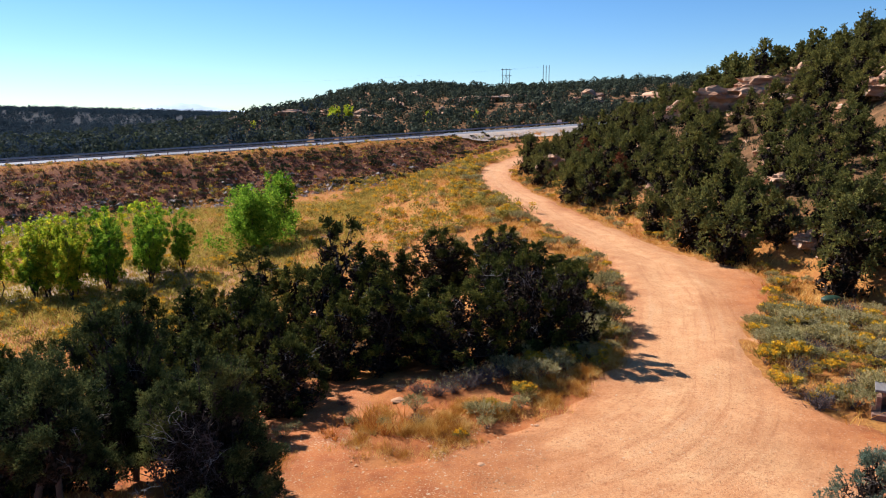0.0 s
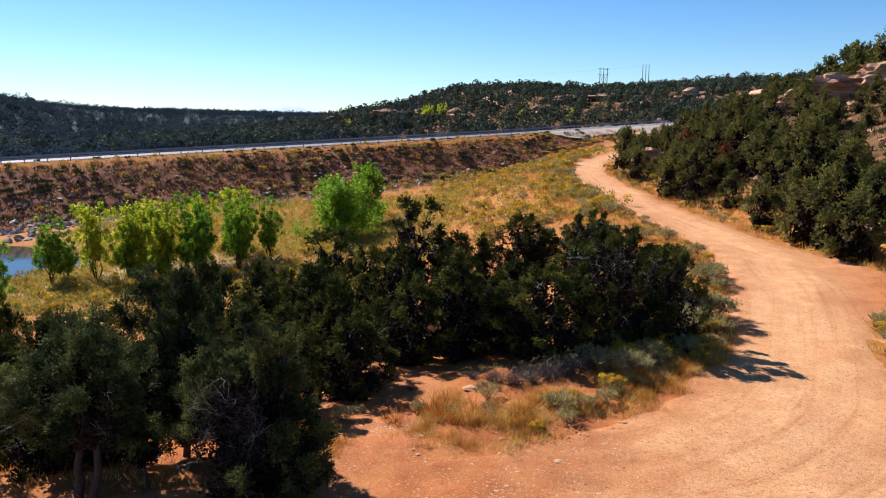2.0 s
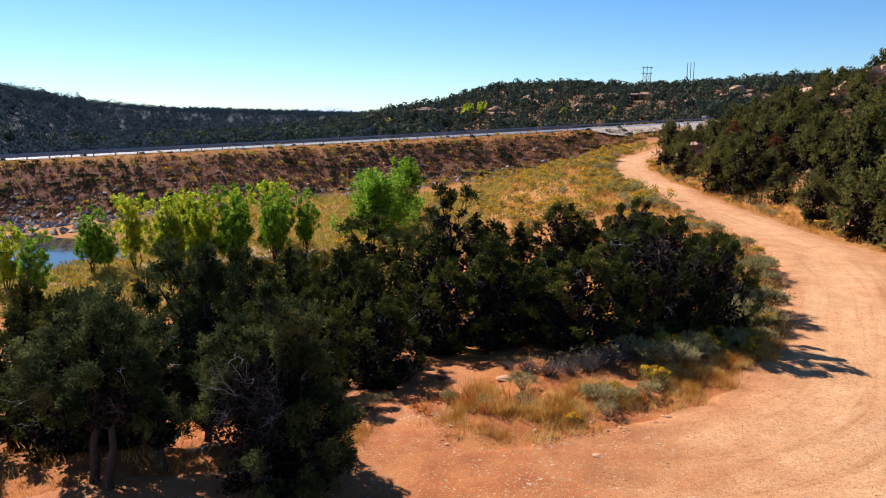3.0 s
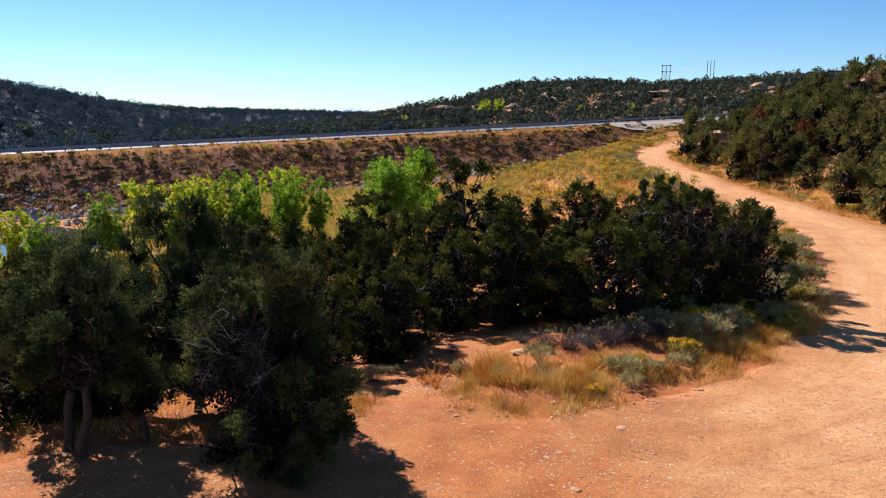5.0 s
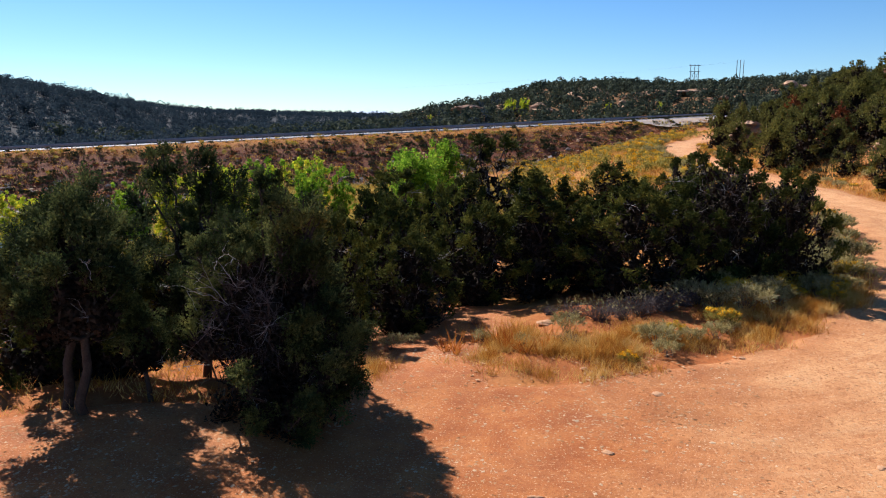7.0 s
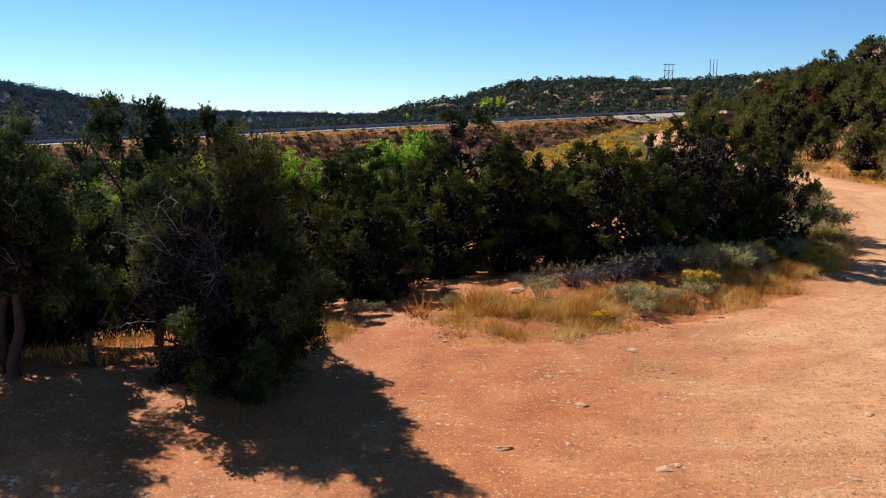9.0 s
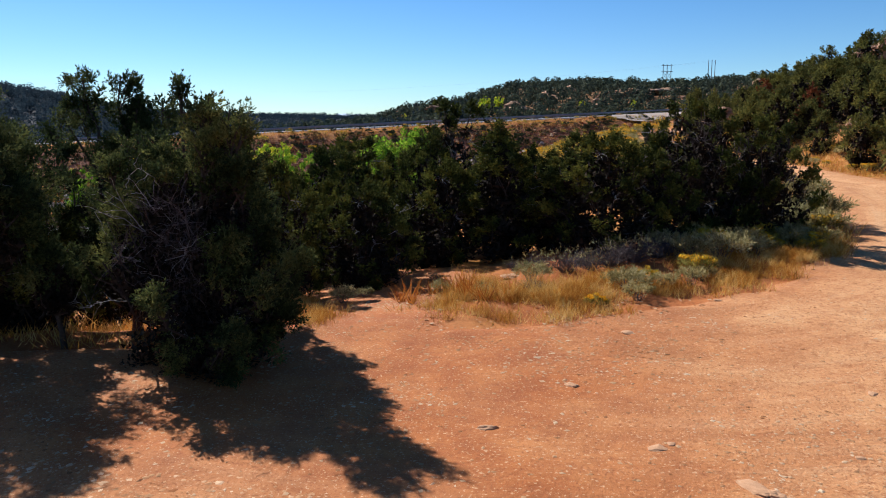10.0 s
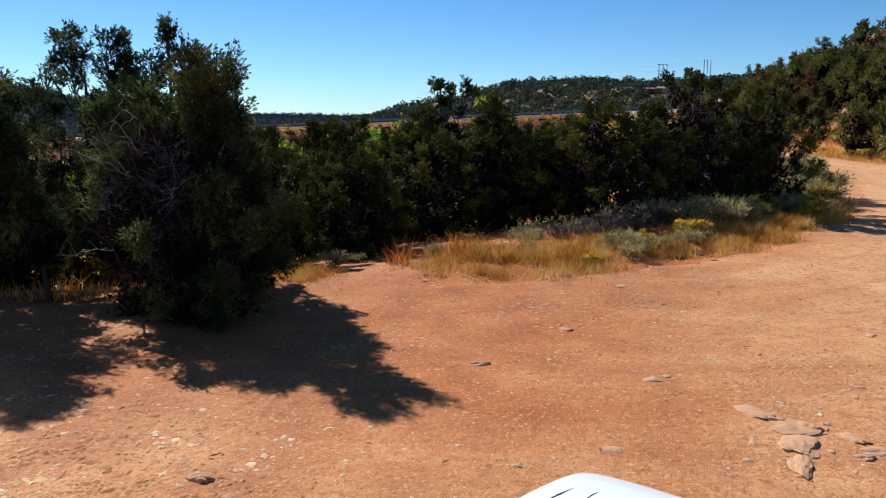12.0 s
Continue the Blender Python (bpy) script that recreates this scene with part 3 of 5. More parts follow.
def shrub(name, seed, tall, wide, leaves, leaf, length=0.10, thin=0.028, flowers=0, clumps=14, bare=0.15, twig=None):
    """A low bush: a fan of woody twigs, upright leaf sprays, and flower heads on top where it blooms."""
    rng = np.random.default_rng(seed)
    bush = empty(name)
    wood, centres, radii = Tubes(3), [], []
    for k in range(clumps):
        turn, out = k * 2.4, wide * np.sqrt((k + 0.5) / clumps) * 0.8
        up = tall * (0.88 - 0.42 * (out / wide) ** 2) * rng.uniform(0.8, 1.1)
        at = np.array([np.cos(turn) * out, np.sin(turn) * out, up * 0.66])
        centres.append(at), radii.append(0.30 * wide * rng.uniform(0.7, 1.2))
        wood.add(limb(rng, (at[0] * 0.12, at[1] * 0.12, -0.05), at + (0, 0, up * (0.2 if clumps < 40 else 0.0)), 0.05, 4, 0.06 if clumps < 40 else 0.13), np.linspace(0.012, 0.003, 4))
        if clumps > 40:
            for _ in range(2):
                fork = at * rng.uniform(0.25, 0.95)
                wood.add(limb(rng, fork, fork + rng.normal(size=3) * (0.30, 0.30, 0.22) * wide + (0, 0, 0.06), 0.05, 4, 0.12), np.linspace(0.006, 0.002, 4))
    wood.mesh("brushwood", twig or TWIG, bush, "thin grey woody twigs")
    ways = np.array(centres) * (1.1, 1.1, 0.0) / wide + (0, 0, 1.0)
    verts, faces = tufted(rng, np.array(centres), ways, np.array(radii) * 1.15, leaves, length, thin, 7, 1.1, bare)
    verts[:, 2] = np.maximum(verts[:, 2], 0.01)
    tagged(raw("foliage", verts, faces, leaf, bush), kind="stuff")
    if flowers:
        some = rng.choice(len(centres), max(3, int(len(centres) * 0.7)), replace=False)
        heads = np.array(centres)[some] + (0, 0, 0.26 * tall)
        verts, faces = sprays(rng, heads, np.array(radii)[some] * 0.8, flowers, 0.045 if leaves > 500 else 0.09, 0.045 if leaves > 500 else 0.08, 0.4, 0.45, 0.1)
        tagged(raw("blossom", verts, faces, FLOWER, bush, "clusters of small yellow flowers"), kind="stuff")
    return bush


def crown_top(tree):
    """How high a tree's foliage reaches, but for a few stray tips."""
    crown = next(o for o in tree.children if o.name.startswith("crown"))
    co = np.empty(len(crown.data.vertices) * 3, np.float32)
    crown.data.vertices.foreach_get("co", co)
    return float(np.percentile(co[2::3], 99.0))


def stand(x, y, turn=0.0, size=1.0, sink=0.0, tall=1.0):
    """A pose on the ground."""
    return Matrix.LocRotScale((x, y, float(height(x, y)) - sink), Euler((0, 0, turn)), (size, size, size * tall))


class Planter:
    """Places copies of a few models; the models themselves go to the first places."""

    def __init__(self, models, label, category, group, labels=()):
        self.models, self.used, self.tags, self.labels = models, [False] * len(models), (label, category, group), labels

    def put(self, m, pick=None, label=""):
        k = (random.randrange(len(self.models)) if pick is None else pick) % len(self.models)
        ob = self.models[k]
        if self.used[k]:
            ob = copy_thing(ob, m)
        else:
            ob.matrix_basis, self.used[k] = m, True
        name, category, group = self.tags
        return tagged(ob, label or (self.labels[k] if self.labels else name), category, group)

    def rest(self):
        """Models that found no place go out."""
        for ob, used in zip(self.models, self.used):
            if not used:
                for o in (*ob.children_recursive, ob):
                    bpy.data.objects.remove(o)


def rock_mesh(name, seed, sub=3, flat=0.6, rough=0.35, beds=0.0):
    bm = bmesh.new()
    bmesh.ops.create_icosphere(bm, subdivisions=sub, radius=1.0)
    off = Vector((seed * 7.3, seed * 3.1, seed * 1.7))
    for v in bm.verts:
        p = v.co.copy()
        # planar breaks give it facets
        for k in range(7):
            n = Vector((math.sin(seed * 5.1 + k * 2.3), math.cos(seed * 3.7 + k * 1.9), math.sin(seed * 2.9 + k * 4.1))).normalized()
            far = p.dot(n) - 0.74
            if far > 0:
                p -= n * far * 0.85
        p *= 1 + rough * 0.5 * noise.noise(p * 1.4 + off) + rough * 0.3 * noise.noise(p * 3.7 + off)
        if beds:
            level = p.z * beds
            p.z = (math.floor(level) + (level - math.floor(level)) ** 4) / beds
            p.x *= 1 + 0.10 * noise.noise(Vector((math.floor(level) * 3.1, seed, 0)))
            p.y *= 1 + 0.10 * noise.noise(Vector((math.floor(level) * 5.7, seed, 4)))
        if beds:
            block = 1 + 0.16 * noise.cell(Vector((p.x * 2.1, p.y * 2.1, p.z * 3.0)) + off) + 0.06 * noise.noise(p * 9 + off)
            p.x, p.y = p.x * block, p.y * block
        v.co = (p.x, p.y, p.z * flat)
    mesh = bpy.data.meshes.new(name)
    bm.to_mesh(mesh)
    bm.free()
    return mesh


# ---- land ----
def spaced(lo, hi, fine, grow, end_lo, end_hi):
    line = list(np.arange(lo, hi + fine / 2, fine))
    step_up, step_down = fine, fine
    while line[-1] < end_hi:
        step_up = min(step_up * (1 + grow), 160)
        line.append(line[-1] + step_up)
    before = [line[0]]
    while before[-1] > end_lo:
        step_down = min(step_down * (1 + grow), 160)
        before.append(before[-1] - step_down)
    return np.array(before[:0:-1] + line)


def on_sheet(x, y):
    """The height of the land's own mesh, which is coarse far off."""
    x, y = np.asarray(x, float), np.asarray(y, float)
    i, j = np.clip(np.searchsorted(YS, y) - 1, 0, len(YS) - 2), np.clip(np.searchsorted(XS, x) - 1, 0, len(XS) - 2)
    u, v = (x - XS[j]) / (XS[j + 1] - XS[j]), (y - YS[i]) / (YS[i + 1] - YS[i])
    return (GZ[i, j] * (1 - u) + GZ[i, j + 1] * u) * (1 - v) + (GZ[i + 1, j] * (1 - u) + GZ[i + 1, j + 1] * u) * v


def float_layer(ob, name, values):
    ob.data.attributes.new(name, "FLOAT", "POINT").data.foreach_set("value", np.asarray(values, np.float32).ravel())


def sheet_faces(ny, nx, keep=None):
    i, j = np.meshgrid(np.arange(ny - 1), np.arange(nx - 1), indexing="ij")
    quads = np.stack([i * nx + j, i * nx + j + 1, (i + 1) * nx + j + 1, (i + 1) * nx + j], -1).reshape(-1, 4)
    return quads if keep is None else quads[keep.ravel()[quads].any(1)]


XS, YS = spaced(-14, 18, 0.17, 0.040, -3200, 3200), spaced(7, 34, 0.17, 0.040, -500, 4300)
GX, GY = np.meshgrid(XS, YS)
GZ = height(GX, GY)
BARE = dirt(GX, GY)
OFF, TOP = highway_off(GX, GY)
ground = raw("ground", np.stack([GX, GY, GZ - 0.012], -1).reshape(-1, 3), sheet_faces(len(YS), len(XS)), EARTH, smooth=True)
float_layer(ground, "bank", step(3, 6, OFF) * (1 - step(22, 27, OFF + 2 * lumps(GX, GY, 6, 31))) * (1 - step(0, 30, GX)))
float_layer(ground, "wild", np.maximum(step(12, 22, -OFF) * 0.85, 0.95 * step(1, 6, GX - np.interp(GY, ROAD_Y, FOOT_X))))
# By bearing: where shade is painted onto the far valley side.
float_layer(ground, "brush_shade", 0.97 * step(12, 30, -OFF) * step(-15, -19, np.degrees(np.arctan2(GX, np.maximum(GY, 1)))))
float_layer(ground, "sand", 0.9 * np.exp(-(((GX + 40) / 24) ** 2 + ((GY - 64) / 13) ** 2) ** 2) * step(-0.5, 0.3, lumps(GX, GY, 7, 33)))
float_layer(ground, "trodden", 0.95 * step(-16, -11, GX) * (1 - step(6, 11, GX)) * step(10, 13, GY) * (1 - step(24, 29, GY + 2.5 * lumps(GX, GY, 2.2, 34))) * step(-1.9, -0.1, lumps(GX, GY, 1.5, 35)))
tagged(ground, "dry red earth with tan grass, falling to a valley", "ground", kind="structure")


def wear(x, y):
    left, right = np.interp(y, ROAD_Y, ROAD_L), np.interp(y, ROAD_Y, ROAD_R)
    lane = np.interp(y, (8, 16, 22, 27, 31, 38, 45), (5.0, 6.0, 7.6, 9.6, 11.0, 12.6, 13.6))
    lane = np.where(np.asarray(y) > 45, (left + right) / 2, lane)
    main = bell(x, lane, np.interp(y, (8, 14, 20, 30, 60), (3.6, 4.0, 5.0, 3.0, 2.4)))
    gravel = 0.4 * np.exp(-(((x + 5.0) / 4.5) ** 2 + ((y - 11.0) / 2.6) ** 2)) + 0.18 * np.exp(-(((x - 3.0) / 3.0) ** 2 + ((y - 13.5) / 2.5) ** 2))
    return np.clip(main + gravel + 0.30 * lumps(x, y, 3.5, 41) + 0.15 * lumps(x, y, 1.1, 44) + 0.16 * lumps(np.hypot(x + 1.0, y - 29), np.arctan2(x + 1.0, 29 - y) * 4, 0.7, 42) * step(0.05, 0.4, main) * (np.asarray(y) < 29), 0, 1)


ruts = 0.03 * np.sin(6.0 * (GX - np.interp(GY, ROAD_Y, ROAD_L)) / 3.1) * step(28, 40, GY)
near_land = (BARE > 0.02) & (GY > -40) & (GY < 128)
road = raw("dirt_road", np.stack([GX, GY, GZ - 0.05 + 0.075 * BARE + ruts * BARE], -1).reshape(-1, 3), sheet_faces(len(YS), len(XS), near_land), DIRT, smooth=True)
float_layer(road, "worn", wear(GX, GY))
lane = np.interp(GY, (8, 16, 22, 27, 31, 38, 45), (5.0, 6.0, 7.6, 9.6, 11.0, 12.6, 13.6))
lane = lane + 0.5 * lumps(GX, GY, 6.0, 43)
lane = np.where(GY > 45, (np.interp(GY, ROAD_Y, ROAD_L) + np.interp(GY, ROAD_Y, ROAD_R)) / 2, lane)
float_layer(road, "turning", 1 - step(21, 29, GY + 2 * lumps(GX, GY, 3.0, 45)))
float_layer(road, "lane", (GX - lane) * 2.4)
float_layer(road, "lane_along", GY * 0.10)
float_layer(road, "arc", np.hypot(GX + 1.0, GY - 29) * 2.4)
float_layer(road, "arc_along", np.arctan2(GX + 1.0, 29 - GY) * 1.6)
bm = bmesh.new()
bm.from_mesh(road.data)
bmesh.ops.delete(bm, geom=[v for v in bm.verts if not v.link_faces], context="VERTS")
bm.to_mesh(road.data)
bm.free()
tagged(road, "sandy red dirt road widening into a bare clearing", "road", kind="structure")


# ---- highway ----
def highway_line(n=220, x0=-260.0, x1=150.0):
    """Points along the near edge, with the unit vector across to the far side."""
    x = np.linspace(x0, x1, n)
    s = np.clip(x, -200, 150)
    y = HIGHWAY_A + HIGHWAY_B * s + HIGHWAY_C * s * s
    slope = np.where(x < -200, 0.0, HIGHWAY_B + 2 * HIGHWAY_C * s)
    across = np.stack([-slope, np.ones(n)], -1) / np.sqrt(1 + slope * slope)[:, None]
    return np.stack([x, y], -1), across, HIGHWAY_Z + HIGHWAY_G * np.clip(x, -260, 60)


def ribbon(name, offs, ups, material, line=None):
    at, across, z = line or highway_line()
    verts = np.concatenate([np.c_[at + across * o, z + u] for o, u in zip(offs, ups)])
    n = len(at)
    faces = [np.stack([k * n + np.arange(n - 1), k * n + np.arange(1, n), (k + 1) * n + np.arange(1, n), (k + 1) * n + np.arange(n - 1)], -1) for k in range(len(offs) - 1)]
    return raw(name, verts, np.concatenate(faces), material, smooth=False)


W = HIGHWAY_WIDE
tagged(ribbon("highway", (-0.35, 0.0, W / 2, W, W + 0.3), (-0.25, 0.0, 0.06, 0.0, -0.25), ASPHALT), "grey two-lane asphalt highway on an embankment", "road", kind="structure")
for off, name in ((0.45, "edge_line"), (W - 0.45, "edge_line")):
    tagged(ribbon(name, (off - 0.07, off + 0.07), (0.022, 0.022), PAINT_LINE), "white painted edge line of the highway", "road marking", kind="structure")

# the gravel turnout where the dirt road meets the highway
at, across, z = highway_line(60, 1.0, 34.0)
offs = np.linspace(-0.4, 1.0, 10)[:, None] * (13.0 * np.sin(np.linspace(0.05, math.pi * 0.95, 60)) ** 0.6)[None]
px, py = at[:, 0] - across[:, 0] * offs, at[:, 1] - across[:, 1] * offs
pz = np.where(offs < 0, z - 0.05, np.maximum(height(px, py) + 0.22, z - 0.05 - 0.16 * offs))
tagged(raw("turnout", np.stack([px, py, pz], -1).reshape(-1, 3), sheet_faces(10, 60), GRAVEL, smooth=True), "pale gravel turnout beside the highway", "road", kind="structure")


def guardrail(off, side, x0, x1, label):
    """A steel beam rail along one edge, on posts behind it."""
    rail = empty("guardrail")
    at, across, z = highway_line(320, x0, x1)
    beam = ribbon("beam", [off + side * d for d in (0.05, 0.0, 0.06, 0.0, 0.05, 0.10)], (0.38, 0.46, 0.54, 0.62, 0.70, 0.54), STEEL, (at, across, z))
    beam.parent = rail
    bm = bmesh.new()
    box(bm, -0.06, 0.06, -0.08, 0.08, -0.5, 0.74, 0.01)
    mesh = bpy.data.meshes.new("post")
    bm.to_mesh(mesh)
    bm.free()
    mesh.materials.append(STEEL)
    for k in range(0, 320, 4):
        post = new("post", mesh)
        post.parent = rail
        p = at[k] + across[k] * (off + side * 0.20)
        post.location = (p[0], p[1], z[k])
    return tagged(rail, label, "guardrail", kind="structure")


guardrail(W + 0.5, 1, -250.0, 40.0, "dull dark steel guardrail along the highway's far edge")
guardrail(-0.5, -1, -250.0, 0.0, "dull dark steel guardrail along the highway's near edge")

# ---- pond ----
mat, tree, surface = material("pond_water", 0.06)
surface.inputs["Base Color"].default_value = (0.035, 0.04, 0.028, 1)
surface.inputs["Specular IOR Level"].default_value = 0.5
bumped(tree, surface, noisy(tree, 1.5, 3), 0.06, 0.02)
bm = bmesh.new()
ring = [bm.verts.new((-57 + 21 * math.cos(a * math.tau / 48), 69.5 + 13 * math.sin(a * math.tau / 48), -6.75)) for a in range(48)]
bm.faces.new(ring)
tagged(part("pond_water", bm, mat, None), "still pond reflecting the sky, below the embankment", "water", kind="structure")

# ---- juniper trees round the clearing ----
FRONT = [
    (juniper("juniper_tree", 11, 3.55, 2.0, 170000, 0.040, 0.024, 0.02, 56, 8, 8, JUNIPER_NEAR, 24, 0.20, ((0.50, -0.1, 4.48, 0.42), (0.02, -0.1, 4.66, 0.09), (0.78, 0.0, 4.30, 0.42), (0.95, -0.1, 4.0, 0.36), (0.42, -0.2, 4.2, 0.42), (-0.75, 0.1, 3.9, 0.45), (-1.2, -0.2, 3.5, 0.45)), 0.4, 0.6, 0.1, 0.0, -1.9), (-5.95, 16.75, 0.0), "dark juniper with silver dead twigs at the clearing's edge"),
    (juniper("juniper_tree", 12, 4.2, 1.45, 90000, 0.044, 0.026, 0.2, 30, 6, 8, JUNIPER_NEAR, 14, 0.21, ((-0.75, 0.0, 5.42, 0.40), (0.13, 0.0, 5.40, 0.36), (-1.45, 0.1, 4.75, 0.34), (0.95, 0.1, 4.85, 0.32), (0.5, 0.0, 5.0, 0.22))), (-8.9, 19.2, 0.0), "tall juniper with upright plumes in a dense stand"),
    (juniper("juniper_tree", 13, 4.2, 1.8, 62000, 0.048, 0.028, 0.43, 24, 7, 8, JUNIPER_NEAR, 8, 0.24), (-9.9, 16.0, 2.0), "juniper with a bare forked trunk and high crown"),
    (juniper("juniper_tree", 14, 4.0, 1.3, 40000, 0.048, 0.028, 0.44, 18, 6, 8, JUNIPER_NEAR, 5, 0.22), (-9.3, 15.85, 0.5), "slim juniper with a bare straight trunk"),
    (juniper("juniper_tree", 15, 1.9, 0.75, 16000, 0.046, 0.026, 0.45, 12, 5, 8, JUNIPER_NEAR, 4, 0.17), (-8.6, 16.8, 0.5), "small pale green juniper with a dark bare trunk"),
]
for ob, (x, y, turn), label in FRONT:
    ob.matrix_basis = stand(x, y, turn)
    tagged(ob, label, "tree", "junipers round the clearing")
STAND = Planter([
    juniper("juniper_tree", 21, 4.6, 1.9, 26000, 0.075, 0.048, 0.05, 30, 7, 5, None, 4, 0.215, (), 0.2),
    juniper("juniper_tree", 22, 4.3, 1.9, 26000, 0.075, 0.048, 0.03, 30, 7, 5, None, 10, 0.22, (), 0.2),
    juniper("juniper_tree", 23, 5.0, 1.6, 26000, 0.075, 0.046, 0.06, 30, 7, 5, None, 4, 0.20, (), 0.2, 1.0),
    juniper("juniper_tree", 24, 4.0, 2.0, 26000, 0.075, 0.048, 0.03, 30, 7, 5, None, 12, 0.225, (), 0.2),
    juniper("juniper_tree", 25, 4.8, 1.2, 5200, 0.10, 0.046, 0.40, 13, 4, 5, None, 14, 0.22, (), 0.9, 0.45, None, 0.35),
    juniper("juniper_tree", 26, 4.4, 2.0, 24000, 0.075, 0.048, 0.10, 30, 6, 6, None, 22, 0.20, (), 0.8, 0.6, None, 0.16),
], "dark green juniper in a dense stand beside the road", "tree", "junipers round the clearing", (
    "dark green juniper with a ragged crown beside the road", "broad juniper with grey dead twigs in a dense stand", "upright plumed juniper in a dense stand",
    "low spreading juniper with its skirt on the ground", "thin open-crowned juniper with visible limbs", "wide gnarled juniper with grey limbs showing through"))
TOPS = [crown_top(tree) for tree in STAND.models]
# x, y, height of the top, half width, model
for x, y, top, half, model in (
    (-6.9, 18.9, 4.3, 1.4, 2), (-12.0, 18.2, 3.7, 1.6, 0), (-6.5, 26.6, 3.3, 1.7, 0), (-10.6, 18.4, 4.0, 1.4, 2), (-2.35, 28.2, 4.55, 1.95, 2), (0.5, 27.1, 3.55, 1.9, 1), (3.75, 28.6, 4.45, 1.8, 5), (2.2, 27.6, 3.3, 1.6, 0), (-4.3, 27.8, 3.6, 1.6, 1), (5.2, 28.4, 4.25, 1.75, 5),
    (-5.4, 30.6, 3.8, 2.0, 0), (-8.0, 28.6, 3.4, 2.0, 0), (-3.0, 35.4, 3.5, 2.1, 0), (-0.6, 31.6, 3.3, 1.9, 2), (-0.9, 28.6, 3.5, 1.7, 2), (2.6, 35.2, 3.9, 1.9, 1), (4.6, 35.6, 3.9, 1.7, 0),
    (6.0, 32.4, 3.4, 1.4, 3), (-5.5, 36.1, 4.85, 1.7, 4), (-4.6, 38.0, 3.9, 1.9, 2), (-10.0, 36.3, 2.4, 2.1, 3), (0.5, 44.5, 3.1, 2.5, 3), (3.9, 43.2, 3.0, 2.0, 0),
    (7.0, 43.4, 1.9, 1.6, 3), (-5.7, 24.2, 3.1, 1.5, 1), (-7.3, 22.7, 3.2, 1.5, 0), (-9.6, 36.0, 2.2, 1.4, 4), (-2.2, 37.4, 3.5, 1.4, 2), (-10.8, 29.2, 3.6, 2.0, 2), (-12.2, 24.8, 3.5, 2.1, 0), (-9.4, 24.4, 3.4, 1.8, 1),
    (-13.6, 20.6, 3.4, 1.9, 0), (-15.5, 26.5, 2.9, 2.1, 3), (-16.8, 22.3, 3.0, 2.0, 1), (-13.6, 31.2, 2.8, 2.1, 0), (-14.6, 17.4, 3.3, 1.7, 2), (-18.5, 18.5, 3.0, 1.9, 1),
    (-17.5, 34.5, 1.6, 1.9, 3), (-20.5, 26.5, 2.2, 1.9, 0), (-13.0, 40.0, 1.6, 1.7, 3), (3.0, 47.5, 2.6, 1.4, 1), (-7.4, 34.0, 3.8, 1.9, 1), (0.0, 41.9, 4.3, 2.2, 1), (2.9, 39.6, 4.2, 1.9, 5),
    (-11.5, 33.0, 2.9, 1.8, 1), (6.4, 38.5, 2.6, 1.6, 3), (-8.6, 31.5, 3.7, 1.8, 2)):
    wide = (1.9, 1.9, 1.6, 2.0, 1.3, 2.0)[model]
    g = float(height(x, y))
    STAND.put(Matrix.LocRotScale((x, y, g - 0.05), Euler((0, 0, random.uniform(0, 6.28))), (half / wide, half / wide, (top + 0.12 - g) / TOPS[model])), model)
near_blue = juniper("juniper_tree", 31, 2.3, 1.1, 20000, 0.04, 0.022, 0.05, 24, 5, 6, JUNIPER_BLUE, 16, 0.15)
near_blue.matrix_basis = stand(10.15, 15.6, 0.4)
tagged(near_blue, "small blue-green juniper with grey twigs beside the clearing", "tree", "junipers round the clearing")

# ---- cottonwoods and poplars by the pond ----
big = broadleaf("cottonwood_tree", 41, 7.0, 4.2, 15000, 0.22, 11, COTTONWOOD, 0.10, 0.22)
big.matrix_basis = stand(-20.2, 76.0)
tagged(big, "bushy bright green cottonwood standing alone in the meadow", "tree", "cottonwoods by the pond")
second = broadleaf("cottonwood_tree", 42, 7.6, 3.0, 7000, 0.24, 7, COTTONWOOD, 0.15, 0.24)
second.matrix_basis = stand(-19.0, 84.0)
tagged(second, "dark green cottonwood behind the lone cottonwood", "tree", "cottonwoods by the pond")
ROW = Planter([broadleaf("poplar_tree", 43 + k, 8.0, 2.2, 6600, 0.19, 6, leaf, 0.26, 0.20) for k, leaf in enumerate((POPLAR, COTTONWOOD, POPLAR))],
              "slim green and yellow poplar beside the pond", "tree", "poplars by the pond",
              ("slim yellowing poplar beside the pond", "slim fresh green poplar beside the pond", "yellow-green poplar beside the pond"))
for x, y, tall, model in ((-41.5, 58.6, 5.0, 1), (-40.4, 59.2, 4.9, 1), (-38.5, 60.5, 6.1, 0), (-35.6, 61.0, 5.6, 2), (-34.6, 59.3, 5.0, 1), (-33.6, 59.5, 6.2, 2), (-31.6, 60.2, 6.6, 2), (-34.0, 63.5, 6.4, 1), (-31.0, 65.5, 6.2, 2),
                          (-29.2, 61.5, 7.6, 1), (-28.0, 67.5, 6.6, 2), (-26.8, 64.5, 6.8, 1), (-25.8, 62.0, 6.4, 1), (-24.6, 66.5, 6.2, 1), (-28.2, 59.0, 6.2, 1), (-30.5, 57.5, 5.8, 2), (-40.0, 50.0, 5.8, 1), (-44.2, 52.0, 5.6, 2), (-50.5, 55.5, 5.6, 2)):
    ROW.put(stand(x, y, random.uniform(0, 6.28), tall / 6.3), model)

